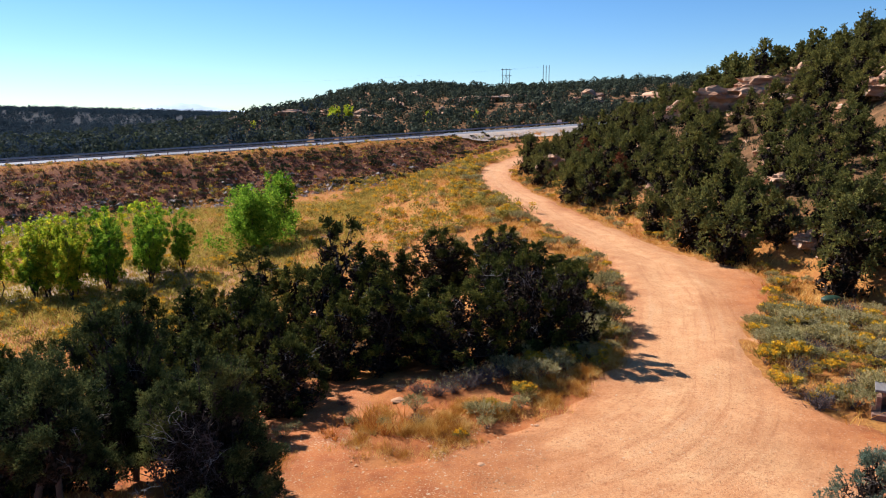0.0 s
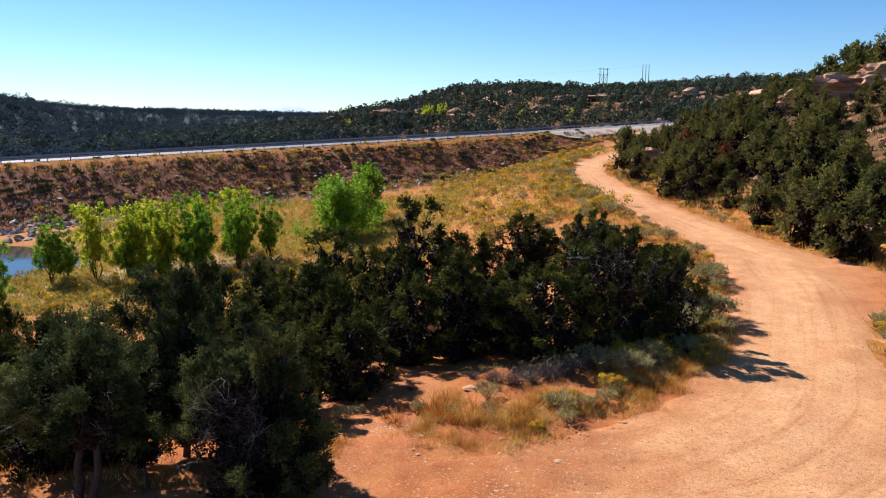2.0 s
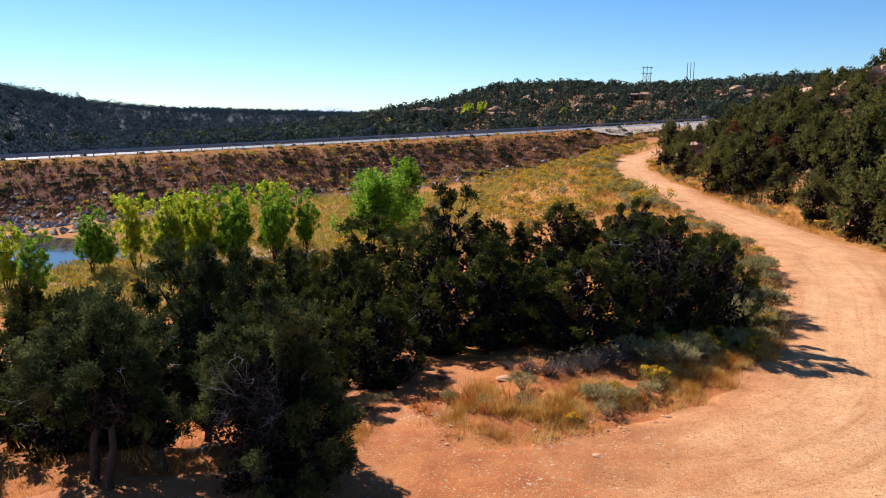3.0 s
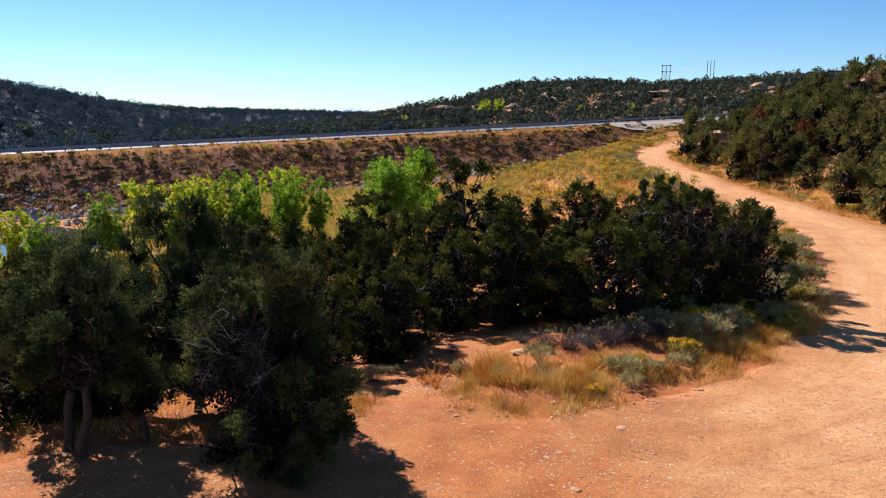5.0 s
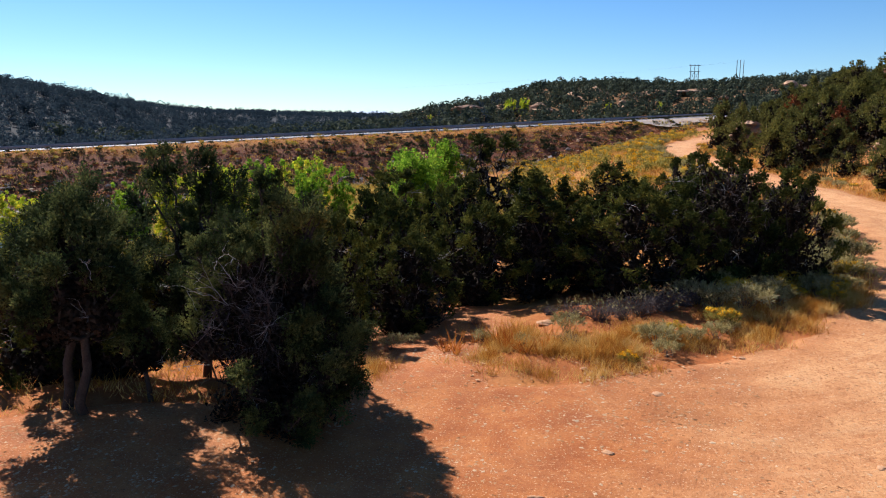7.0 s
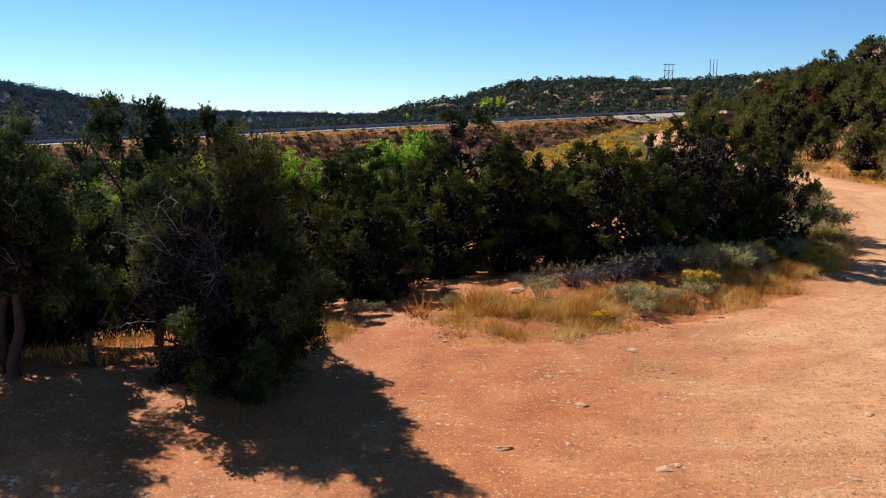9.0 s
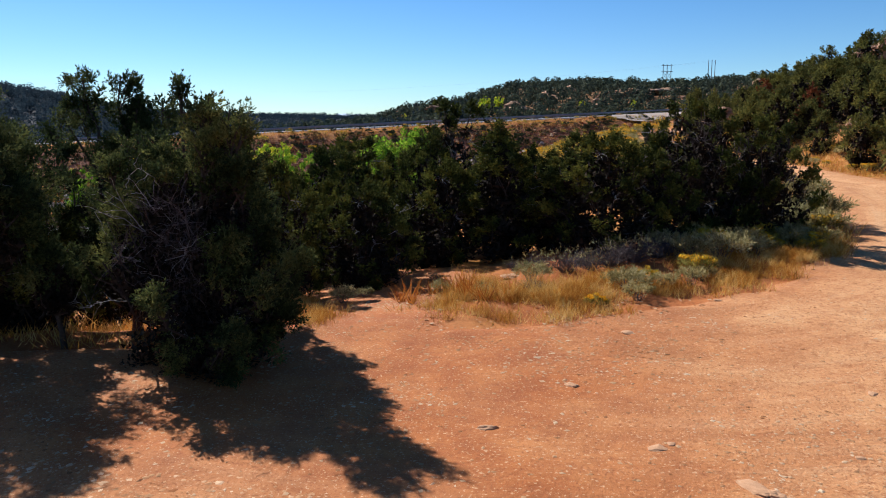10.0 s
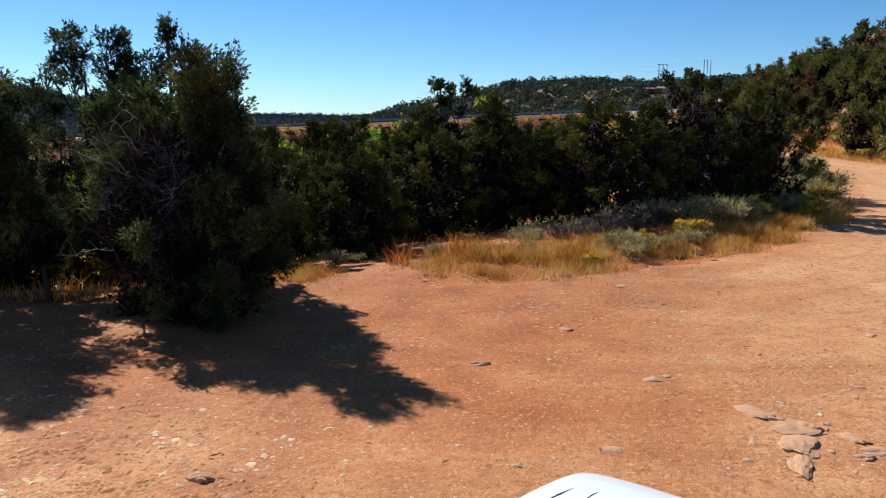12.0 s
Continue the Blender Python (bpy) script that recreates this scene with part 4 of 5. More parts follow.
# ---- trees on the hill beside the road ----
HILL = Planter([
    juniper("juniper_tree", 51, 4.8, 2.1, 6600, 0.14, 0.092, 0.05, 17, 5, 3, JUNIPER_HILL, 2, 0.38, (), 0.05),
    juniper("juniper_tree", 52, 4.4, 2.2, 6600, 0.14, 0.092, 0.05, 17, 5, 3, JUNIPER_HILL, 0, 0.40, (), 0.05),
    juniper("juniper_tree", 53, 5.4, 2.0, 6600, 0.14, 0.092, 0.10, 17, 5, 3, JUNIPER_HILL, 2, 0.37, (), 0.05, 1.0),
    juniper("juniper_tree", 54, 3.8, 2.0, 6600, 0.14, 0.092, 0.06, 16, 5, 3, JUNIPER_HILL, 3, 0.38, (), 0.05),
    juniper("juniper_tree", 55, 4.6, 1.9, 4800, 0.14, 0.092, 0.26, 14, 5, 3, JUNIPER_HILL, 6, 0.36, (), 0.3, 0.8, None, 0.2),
], "dark green juniper on the rocky hillside", "tree", "junipers on the hillside", (
    "dark green juniper on the rocky hillside", "rounded juniper on the rocky hillside", "taller juniper on the rocky hillside", "low ragged juniper on the rocky hillside", "open-crowned juniper with bare limbs on the hillside"))
rng = np.random.default_rng(5)
planted, FAR_TREES = [], []


def free(x, y, gap):
    if any((x - a) ** 2 + (y - b) ** 2 < gap * gap for a, b in planted):
        return False
    planted.append((x, y))
    return True


for x, y, size, model in ((20.8, 36.5, 0.95, 2), (22.5, 38.5, 1.0, 0), (24.0, 35.0, 0.9, 1), (18.0, 44.5, 1.0, 3), (17.4, 48.5, 1.15, 3), (16.0, 54.0, 0.8, 1), (13.9, 66.0, 1.0, 0), (12.5, 70.0, 1.0, 1),
                          (11.2, 82.5, 0.95, 1), (11.0, 92.0, 1.0, 2), (11.4, 96.5, 1.0, 0), (12.5, 88.0, 1.0, 3), (20.5, 46.5, 1.0, 3)):
    planted.append((x, y))
    HILL.put(stand(x, y, random.uniform(0, 6.28), size), model)
tries = 0
VIEWS = ((27.0, 82.0, 5), (31.5, 80.5, 7), (36.0, 81.0, 7), (27.6, 52.0, 1.5), (23.6, 50.0, 1.5), (12.8, 84.0, 2))


def open_ground(x, y):
    """Bare slopes below the larger ledges carry no trees."""
    for lx, ly, wide in VIEWS:
        far = math.hypot(lx, ly)
        along, aside = (x * lx + y * ly) / far, abs(x * ly - y * lx) / far
        if far - (4.5 if wide > 4.5 else 2.5) < along < far + 1 and aside < wide * 0.42:
            return False
    return True


while len(planted) < 500 and tries < 12000:
    tries += 1
    y = rng.uniform(30, 135)
    x = float(np.interp(y, ROAD_Y, FOOT_X)) + 1.0 + rng.uniform(0, 1) ** 1.5 * 60
    if y > 150 + 0.3 * x or float(highway_off(x, y)[0]) < 8:
        continue
    if not open_ground(x, y):
        continue
    if free(x, y, 1.7 if rng.random() < 0.5 or (x < 34 and y < 76) else 3.0):
        m = stand(x, y, rng.uniform(0, 6.28), rng.uniform(0.6, 1.0) * (1.3 if x > 41 else 0.95 if x < 27 and 50 < y < 78 else 0.62 if 0.28 < x / y < 0.49 and 66 < y < 100 else 0.78 if x / y < 0.3 and y > 44 else 1.0), 0.1)
        if x > 52 or y > 110 or (x > 42 and y > 94):
            FAR_TREES.append((m, int(rng.integers(0, 5))))
        else:
            HILL.put(m)


def joined(name, kind, material, label, category):
    """The far trees' crowns, or one other part of them, as one mesh."""
    verts, faces, count = [], [], 0
    for m, k in FAR_TREES:
        mesh = next(o.data for o in FAR_MODELS[k % 3].children if o.name.startswith(kind))
        co = np.empty(len(mesh.vertices) * 3, np.float32)
        mesh.vertices.foreach_get("co", co)
        index = np.empty(len(mesh.loops), np.int32)
        mesh.loops.foreach_get("vertex_index", index)
        m = np.array(m)
        verts.append(co.reshape(-1, 3) @ m[:3, :3].T + m[:3, 3])
        faces.append(index.reshape(len(mesh.polygons), -1) + count)
        count += len(mesh.vertices)
    return tagged(raw(name, np.concatenate(verts), np.concatenate(faces), material), label, category, kind="stuff")


FAR_MODELS = [juniper("juniper_tree", 56 + k, tall, 2.1, 2200, 0.26, 0.165, 0.05, 14, 5, 3, JUNIPER_HILL, 0, 0.42, (), 0.0) for k, tall in enumerate((4.8, 4.3, 5.3))]
joined("hillside_juniper_crowns", "crown", JUNIPER_HILL, "olive-green juniper crowns on the far hillside", "woods")
joined("hillside_juniper_thatch", "inner_thatch", SHADE_TWIGS, "near-black dead twigs standing in for shade inside the far hillside junipers", "woods")
joined("hillside_juniper_trunks", "trunk", BARK, "grey-brown juniper trunks on the far hillside", "woods")
for model in FAR_MODELS:
    for o in (*model.children_recursive, model):
        bpy.data.objects.remove(o)

# dead, rust-brown trees among them
for x, y, size in ((15.0, 76.0, 0.85), (16.4, 66.5, 0.8)):
    dead = juniper("dead_juniper_tree", int(60 + x), 4.2, 1.5, 1800, 0.2, 0.12, 0.1, 18, 4, 4, RUST, 5, 0.3)
    dead.matrix_basis = stand(x, y, 0, size)
    tagged(dead, "dead juniper with rust-brown needles on the hillside", "tree", "junipers on the hillside")


# ---- far woods ----
def woods(name, places, sizes, seed, per, label, leaf=None, fine=1.0):
    rng = np.random.default_rng(seed)
    n = len(places)
    own = np.repeat(np.arange(n), per)
    way = rng.normal(size=(n * per, 3))
    way /= np.linalg.norm(way, axis=1)[:, None]
    lean = 1 + 0.35 * rng.normal(size=(n, 3))[own]
    size = sizes[own][:, None]
    base = places[own] + way * size * (0.42, 0.42, 0.50) * np.clip(lean, 0.5, 1.5) + np.c_[np.zeros((n * per, 2)), size * 0.52]
    base[:, 2] = np.maximum(base[:, 2], places[own][:, 2] + 0.1)
    tip = rng.normal(size=way.shape) + (0, 0, 0.6)
    tip -= way * (tip * way).sum(1)[:, None] * 0.7
    tip /= np.linalg.norm(tip, axis=1)[:, None]
    side = np.cross(way + rng.normal(size=way.shape) * 0.4, tip)
    side /= np.linalg.norm(side, axis=1)[:, None]
    long, broad = size * 0.20 * fine, size * 0.15 * fine
    verts = np.stack([base - side * broad * 0.6, base + side * broad * 0.6, base + tip * long], 1).reshape(-1, 3)
    return tagged(raw(name, verts, np.arange(len(verts)).reshape(-1, 3), leaf or HAZED_WOODS), label, "woods", kind="stuff")


def scatter(rng, count, xlo, xhi, ylo, yhi, keep):
    found = []
    while len(found) < count:
        x, y = rng.uniform(xlo, xhi, 4000), rng.uniform(ylo, yhi, 4000)
        ok = keep(x, y)
        found.extend(zip(x[ok], y[ok]))
    at = np.array(found[:count])
    return np.c_[at, on_sheet(at[:, 0], at[:, 1])]


rng = np.random.default_rng(8)
at = scatter(rng, 2600, -160, 330, 180, 520, lambda x, y: (highway_off(x, y)[0] < -26) & (np.hypot(x, y) < 470) & (rng.random(len(x)) < 0.42 + 0.3 * lumps(x, y, 25, 61)))
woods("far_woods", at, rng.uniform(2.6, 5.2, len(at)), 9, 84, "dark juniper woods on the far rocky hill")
at = scatter(rng, 4200, -560, -40, 180, 900, lambda x, y: (highway_off(x, y)[0] < -22) & (np.degrees(np.arctan2(x, y)) < -9))
woods("valley_woods", at, rng.uniform(2.6, 4.8, len(at)), 10, 96, "dark juniper woods across the valley", HAZED_VALLEY_WOODS, 0.75)
at = scatter(rng, 2600, -520, -100, 60, 420, lambda x, y: (highway_off(x, y)[0] < -20) & (np.hypot(x, y) > 165) & (np.hypot(x, y) < 460) & (np.degrees(np.arctan2(x, y)) < -24))
woods("left_hill_woods", at, rng.uniform(2.6, 4.6, len(at)), 13, 120, "dark juniper woods on the near valley side", HAZED_VALLEY_WOODS, 0.7)
at = scatter(rng, 3000, -900, 0, 560, 1000, lambda x, y: (np.degrees(np.arctan2(x, y)) < -12) & (np.hypot(x, y) < 1000))
woods("ridge_woods", at, rng.uniform(2.4, 4.2, len(at)), 11, 22, "distant dark woods on the ridges", HAZED_VALLEY_WOODS)
at = scatter(rng, 700, 50, 260, -20, 170, lambda x, y: (highway_off(x, y)[0] > 14) & (x > np.interp(y, ROAD_Y, FOOT_X) + 58))
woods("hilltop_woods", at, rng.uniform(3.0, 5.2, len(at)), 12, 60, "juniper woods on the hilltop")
FAR_GREEN = Planter([broadleaf("cottonwood_tree", 71, 8, 2.6, 900, 0.7, 4, POPLAR, 0.1, 0.32)], "yellow-green cottonwood below the far hill", "tree", "far cottonwoods")
for x, y, size in ((-38, 258, 1.0), (-34, 262, 0.9), (-40, 264, 0.8), (-5, 254, 0.6), (12, 258, 0.6), (-95, 270, 0.6), (-118, 280, 0.6), (-70, 270, 0.5)):
    FAR_GREEN.put(stand(x, y, random.uniform(0, 6), size))

# ---- rocks ----
def stone(name, mesh, m, material, label, category="rock", group=""):
    if not mesh.materials:
        mesh.materials.append(material)
    ob = new(name, mesh)
    ob.matrix_basis = m
    return tagged(ob, label, category, group)


LEDGE = [rock_mesh("sandstone_ledge", 1 + k, 4, 0.7, 0.95, 4.5) for k in range(3)]


def ledge(x, y, wide, deep, tall, turn, k, lift=0.0):
    z = float(height(x, y)) + lift
    stone("sandstone_ledge", LEDGE[k % 3], Matrix.LocRotScale((x, y, z), Euler((0, 0, turn)), (wide / 2, deep / 2, tall)), STONE, "weathered layered sandstone ledge on the hillside", "rock", "ledges on the hillside")


for k, (x, y, wide, deep, tall, turn, lift) in enumerate((
    (26.2, 82.5, 4.5, 2.6, 1.7, 0.3, 0.5), (30.5, 81.0, 8.0, 3.4, 2.5, 0.2, 0.9), (36.0, 81.5, 8, 3.4, 2.2, 0.1, 0.5), (40.0, 82.5, 5, 3, 2.0, 0.3, 0.3),
    (23.6, 50.0, 3.4, 2.4, 1.4, 0.4, 0.2), (27.6, 52.0, 2.6, 2.0, 1.5, 0.5, 0.3), (26.5, 56.0, 5.0, 2.4, 1.2, 0.4, 0.2), (19.8, 46.2, 2.6, 1.8, 0.9, 0.1, 0.1), (38.5, 66.0, 4.0, 3.0, 2.0, 0.4, 0.4),
    (36.0, 60.0, 5.0, 3.0, 1.8, 0.6, 0.3), (30.0, 47.0, 2.4, 2.0, 1.2, 0.2, 0.2), (12.8, 84.0, 3.2, 2.4, 1.8, 0.2, 1.2), (22.0, 42.5, 2.2, 1.6, 0.8, 0.7, 0.1),
    (33.0, 70.0, 6.0, 3.0, 1.5, 0.3, 0.2), (45.0, 74.0, 6.0, 4.0, 2.2, 0.2, 0.3))):
    ledge(x, y, wide, deep, tall, turn, k, lift)
for k, (x, y, wide, tall) in enumerate(((-30, 268, 12, 4), (-60, 300, 16, 4), (-45, 292, 12, 4), (-20, 300, 14, 4), (10, 310, 16, 5), (30, 330, 18, 4), (60, 300, 20, 6), (85, 290, 26, 7), (110, 300, 24, 6),
                                        (-85, 320, 12, 4), (-105, 330, 16, 4), (-130, 345, 14, 4), (-12, 330, 14, 4), (40, 290, 14, 4), (-75, 285, 8, 3), (0, 275, 8, 3), (130, 330, 26, 6))):
    z = float(height(x, y))
    stone("far_sandstone_ledge", LEDGE[k % 3], Matrix.LocRotScale((x, y, z + 1.2), Euler((0, 0, k * 0.7)), (wide * 0.62, wide / 3.5, tall * 0.7)), STONE, "pale sandstone ledge on the far wooded hill", "rock", "ledges on the far hill")

SLABS = [rock_mesh("rock_slab", 31 + k, 3, 0.9, 0.75) for k in range(3)]
STONES = [rock_mesh("stone", 11 + k, 2, 0.5, 0.6) for k in range(4)]


# x, y, half length, half width, how proud it stands, turn, model
for x, y, long, wide, proud, turn, k in ((2.53, 13.52, 0.27, 0.15, 0.020, 0.25, 0), (2.47, 13.20, 0.25, 0.17, 0.022, -1.5, 1), (2.40, 12.82, 0.26, 0.09, 0.020, -1.75, 2), (2.66, 13.58, 0.12, 0.09, 0.03, -0.3, 2), (2.20, 13.85, 0.25, 0.11, 0.018, -0.55, 1), (2.40, 13.74, 0.11, 0.07, 0.025, -0.2, 0), (3.02, 13.42, 0.16, 0.08, 0.02, -0.5, 1), (3.15, 13.18, 0.17, 0.07, 0.02, 0.2, 2), (2.98, 13.02, 0.10, 0.05, 0.02, 0.2, 2),
                                         (-2.68, 11.46, 0.13, 0.06, 0.03, 0.1, 1), (-0.8, 14.77, 0.13, 0.05, 0.025, 0.2, 2), (0.2, 16.5, 0.11, 0.07, 0.02, 0.0, 1), (3.5, 13.2, 0.16, 0.09, 0.03, 0.7, 1)):
    stone("rock_slab", SLABS[k], Matrix.LocRotScale((x, y, float(height(x, y)) + 0.018), Euler((0.04, -0.03, turn)), (long * 1.15, wide * 1.25, proud * 2.2)), SLAB, "dusty tan rock slab sunk in the red dirt", "rock", "stones on the clearing")
for x, y, w, h, turn in ((1.28, 14.58, 0.13, 0.09, 0.3), (1.45, 14.75, 0.07, 0.06, 1.3), (0.77, 12.59, 0.115, 0.08, 0.2), (2.33, 12.55, 0.05, 0.06, 0.2), (1.95, 12.75, 0.06, 0.05, 0.5), (3.54, 14.82, 0.07, 0.08, 0.2), (-0.04, 12.11, 0.06, 0.07, 0), (-2.3, 11.25, 0.06, 0.05, 0.6), (1.75, 12.4, 0.05, 0.05, 0),
                         (1.1, 19.2, 0.15, 0.10, 1.0), (-1.6, 24.2, 0.28, 0.2, 0.3), (-0.4, 20.3, 0.09, 0.08, 0.5), (3.0, 21.6, 0.09, 0.08, 0), (4.4, 17.0, 0.10, 0.08, 0.9), (5.2, 14.6, 0.08, 0.07, 2), (2.9, 13.75, 0.06, 0.06, 0.4), (2.75, 13.1, 0.05, 0.05, 1.4)):
    stone("stone", STONES[int(x * 10) % 4], Matrix.LocRotScale((x, y, float(height(x, y)) + 0.025), Euler((0.08, 0.06, turn)), (w, w * 0.75, h * 0.5)), SLAB, "tan loose stone on the red dirt", "rock", "stones on the clearing")
rng = np.random.default_rng(15)


def pebbles(name, places, lo, hi, material, label, seed):
    """Many small faceted stones as one mesh."""
    rng = np.random.default_rng(seed)
    n = len(places)
    unit = np.array([(1, 0, 0), (0.1, 1, 0.1), (-1, 0, 0.1), (0, -1, 0), (0.2, 0.1, 0.75), (0.1, 0, -0.5)])
    tris = np.array([(0, 1, 4), (1, 2, 4), (2, 3, 4), (3, 0, 4), (1, 0, 5), (2, 1, 5), (3, 2, 5), (0, 3, 5)])
    if hi > 0.3:
        unit = np.array([(1, 0, 0), (0, 1, 0), (-1, 0, 0), (0, -1, 0), (0.3, 0.2, 0.95), (0.1, 0, -0.5), (0.8, 0.75, 0.45), (-0.75, 0.72, 0.3), (-0.7, -0.7, 0.5), (0.72, -0.7, 0.35)])
        tris = np.array([(0, 6, 4), (6, 1, 4), (1, 7, 4), (7, 2, 4), (2, 8, 4), (8, 3, 4), (3, 9, 4), (9, 0, 4), (0, 5, 6), (6, 5, 1), (1, 5, 7), (7, 5, 2), (2, 5, 8), (8, 5, 3), (3, 5, 9), (9, 5, 0)])
    k = len(unit)
    size = lo + (hi - lo) * rng.random(n) ** 2.4
    a = rng.uniform(0, 6.28, n)
    v = unit[None] * (1 + 0.25 * rng.normal(size=(n, k, 1))) * size[:, None, None] * np.array((1.0, 0.75, 0.26 if hi < 0.3 else 0.8))
    c, s = np.cos(a)[:, None], np.sin(a)[:, None]
    v = np.stack([v[..., 0] * c - v[..., 1] * s, v[..., 0] * s + v[..., 1] * c, v[..., 2]], -1) + places[:, None]
    f = tris[None] + (np.arange(n) * k)[:, None, None]
    return tagged(raw(name, v.reshape(-1, 3), f.reshape(-1, 3), material), label, "stones", kind="stuff")


at = scatter(rng, 26000, -14, 16, 8, 30, lambda x, y: (dirt(x, y) > 0.4) & (rng.random(len(x)) < 0.12 + 0.75 * step(0.15, 0.6, lumps(x, y, 2.6, 71)) + 0.7 * step(-4, -8, x)) & (rng.random(len(x)) < bell(y, 11, 8)))
pebbles("pebbles", at + (0, 0, 0.026), 0.007, 0.045, PEBBLE, "small pale pebbles scattered over the dirt", 16)
at = scatter(rng, 3000, -9, -1.5, 9.2, 12.9, lambda x, y: rng.random(len(x)) < 0.2 + bell(x, -5.5, 2.6))
pebbles("gravel_pebbles", at + (0, 0, 0.026), 0.010, 0.058, PEBBLE, "pale flat pebbles thick on the gravelly dirt", 23)
at = scatter(rng, 2600, -6, 3, 16.5, 22, lambda x, y: rng.random(len(x)) < 0.15 + step(0, 0.6, lumps(x, y, 1.4, 73)))
pebbles("rubble", at + (0, 0, 0.026), 0.01, 0.055, PEBBLE, "loose red and tan rubble at the clearing's edge", 22)
at = scatter(rng, 900, -2, 18, 24, 70, lambda x, y: dirt(x, y) > 0.1)
pebbles("road_pebbles", at + (0, 0, 0.03), 0.012, 0.06, PEBBLE, "pale stones along the dirt road", 17)
at = scatter(rng, 420, -95, -52, 66, 104, lambda x, y: (highway_off(x, y)[0] > 19) & (highway_off(x, y)[0] < 36) & (((x + 57) / 17) ** 2 + ((y - 69.5) / 9.5) ** 2 > 1.2))
pebbles("bank_boulders", at, 0.2, 0.75, BOULDER, "pale boulders piled above the pond", 21)
at = scatter(rng, 1300, -110, -5, 60, 150, lambda x, y: (np.abs(highway_off(x, y)[0] - 21 - 5 * lumps(x, y, 9, 72)) < 6) & (rng.random(len(x)) < step(10, -40, x) + 0.1))
pebbles("toe_boulders", at, 0.15, 0.62, BOULDER, "grey boulders tumbled at the foot of the embankment", 18)
at = scatter(rng, 1800, -130, 10, 70, 165, lambda x, y: (highway_off(x, y)[0] > 4) & (highway_off(x, y)[0] < 20))
pebbles("bank_stones", at, 0.08, 0.40, PEBBLE, "small stones on the embankment slope", 19)
at = scatter(rng, 700, 12, 60, 34, 120, lambda x, y: x > np.interp(y, ROAD_Y, FOOT_X) + 1)
pebbles("hill_stones", at, 0.1, 0.7, STONE, "loose sandstone blocks on the hillside", 20)


# ---- shrubs ----
SAGES = Planter([shrub("sagebrush", 81 + k, 0.85, 0.62, 2200, SAGE, 0.085, 0.021, 0, 22) for k in range(3)], "grey-green sagebrush beside the dirt road", "shrub", "sagebrush")
RABBITS = Planter([shrub("rabbitbrush", 91 + k, 0.8, 0.58, 1100, RABBIT, 0.12, 0.022, f) for k, f in enumerate((560, 900, 220))], "rabbitbrush with yellow flower heads beside the road", "shrub", "rabbitbrush",
                  ("rabbitbrush with yellow flower heads", "rabbitbrush in full yellow bloom", "green rabbitbrush with few yellow flowers"))
DARK = Planter([shrub("dark_scrub", 101 + k, 0.9, 0.85, 420, SCRUB, 0.22, 0.10, 0, 8) for k in range(2)], "dark green scrub bush on the embankment", "shrub", "scrub on the embankment")
BRUSH = Planter([shrub("dry_brush", 111 + k, 0.8, 0.7, 160, SAGE, 0.07, 0.015, 0, 60) for k in range(2)], "leafless grey dry brush under the junipers", "shrub", "dry brush")
for x, y, size in ((3.6, 25.2, 1.05), (2.9, 25.3, 0.9), (-0.95, 23.2, 0.75), (1.25, 22.3, 0.80), (1.4, 21.5, 0.68), (2.6, 23.0, 0.80), (2.0, 22.6, 0.72), (2.95, 23.6, 0.70), (0.9, 22.8, 0.6), (4.6, 26.0, 0.65), (5.0, 26.7, 0.6),
                   (-1.9, 21.9, 0.55), (-3.0, 22.2, 0.42), (-5.2, 21.7, 0.55), (-4.9, 22.4, 0.5)):
    SAGES.put(stand(x, y, random.uniform(0, 6), size))
for x, y, size, k in ((2.85, 23.9, 0.8, 0), (0.55, 20.9, 0.42, 1), (1.6, 22.9, 0.6, 2), (5.3, 26.9, 0.6, 0)):
    RABBITS.put(stand(x, y, random.uniform(0, 6), size), k)
for x, y, size in ((-0.8, 21.9, 0.62), (-0.2, 24.3, 0.95), (0.4, 24.5, 1.15), (0.9, 24.8, 1.2), (1.5, 25.0, 1.15), (2.1, 25.5, 1.2), (2.5, 25.8, 1.1), (-0.9, 24.7, 0.9), (0.2, 25.2, 1.2), (3.1, 26.2, 1.1), (1.2, 25.6, 1.3),
                   (-1.6, 25.1, 0.8), (-12.3, 19.6, 1.0), (-3.6, 24.4, 0.8), (-0.9, 22.2, 0.5)):
    BRUSH.put(stand(x, y, random.uniform(0, 6), size))
FAR_BUSHES = []
# the thicket across the road
rng = np.random.default_rng(25)
for k in range(125):
    y = rng.uniform(22.8, 33.5)
    x = float(np.interp(y, (23, 26, 30, 33.5), (11.7, 11.9, 12.9, 14.8))) + rng.uniform(0.2, 1) ** 1.4 * 7.5
    size = rng.uniform(0.95, 1.45)
    if rng.random() < 0.26:
        BRUSH.put(stand(x, y, rng.uniform(0, 6), size))
    elif rng.random() < 0.42:
        SAGES.put(stand(x, y, rng.uniform(0, 6), size))
    else:
        RABBITS.put(stand(x, y, rng.uniform(0, 6), size * 1.05), int(rng.integers(0, 3)))
for x, y, size, k in ((12.3, 25.4, 1.15, 1), (12.2, 24.3, 1.2, 0), (13.6, 30.2, 1.1, 1), (12.7, 27.0, 1.1, 0), (12.8, 23.4, 1.1, 1), (13.6, 23.6, 1.1, 0)):
    RABBITS.put(stand(x, y, 0.4 * k, size), k)
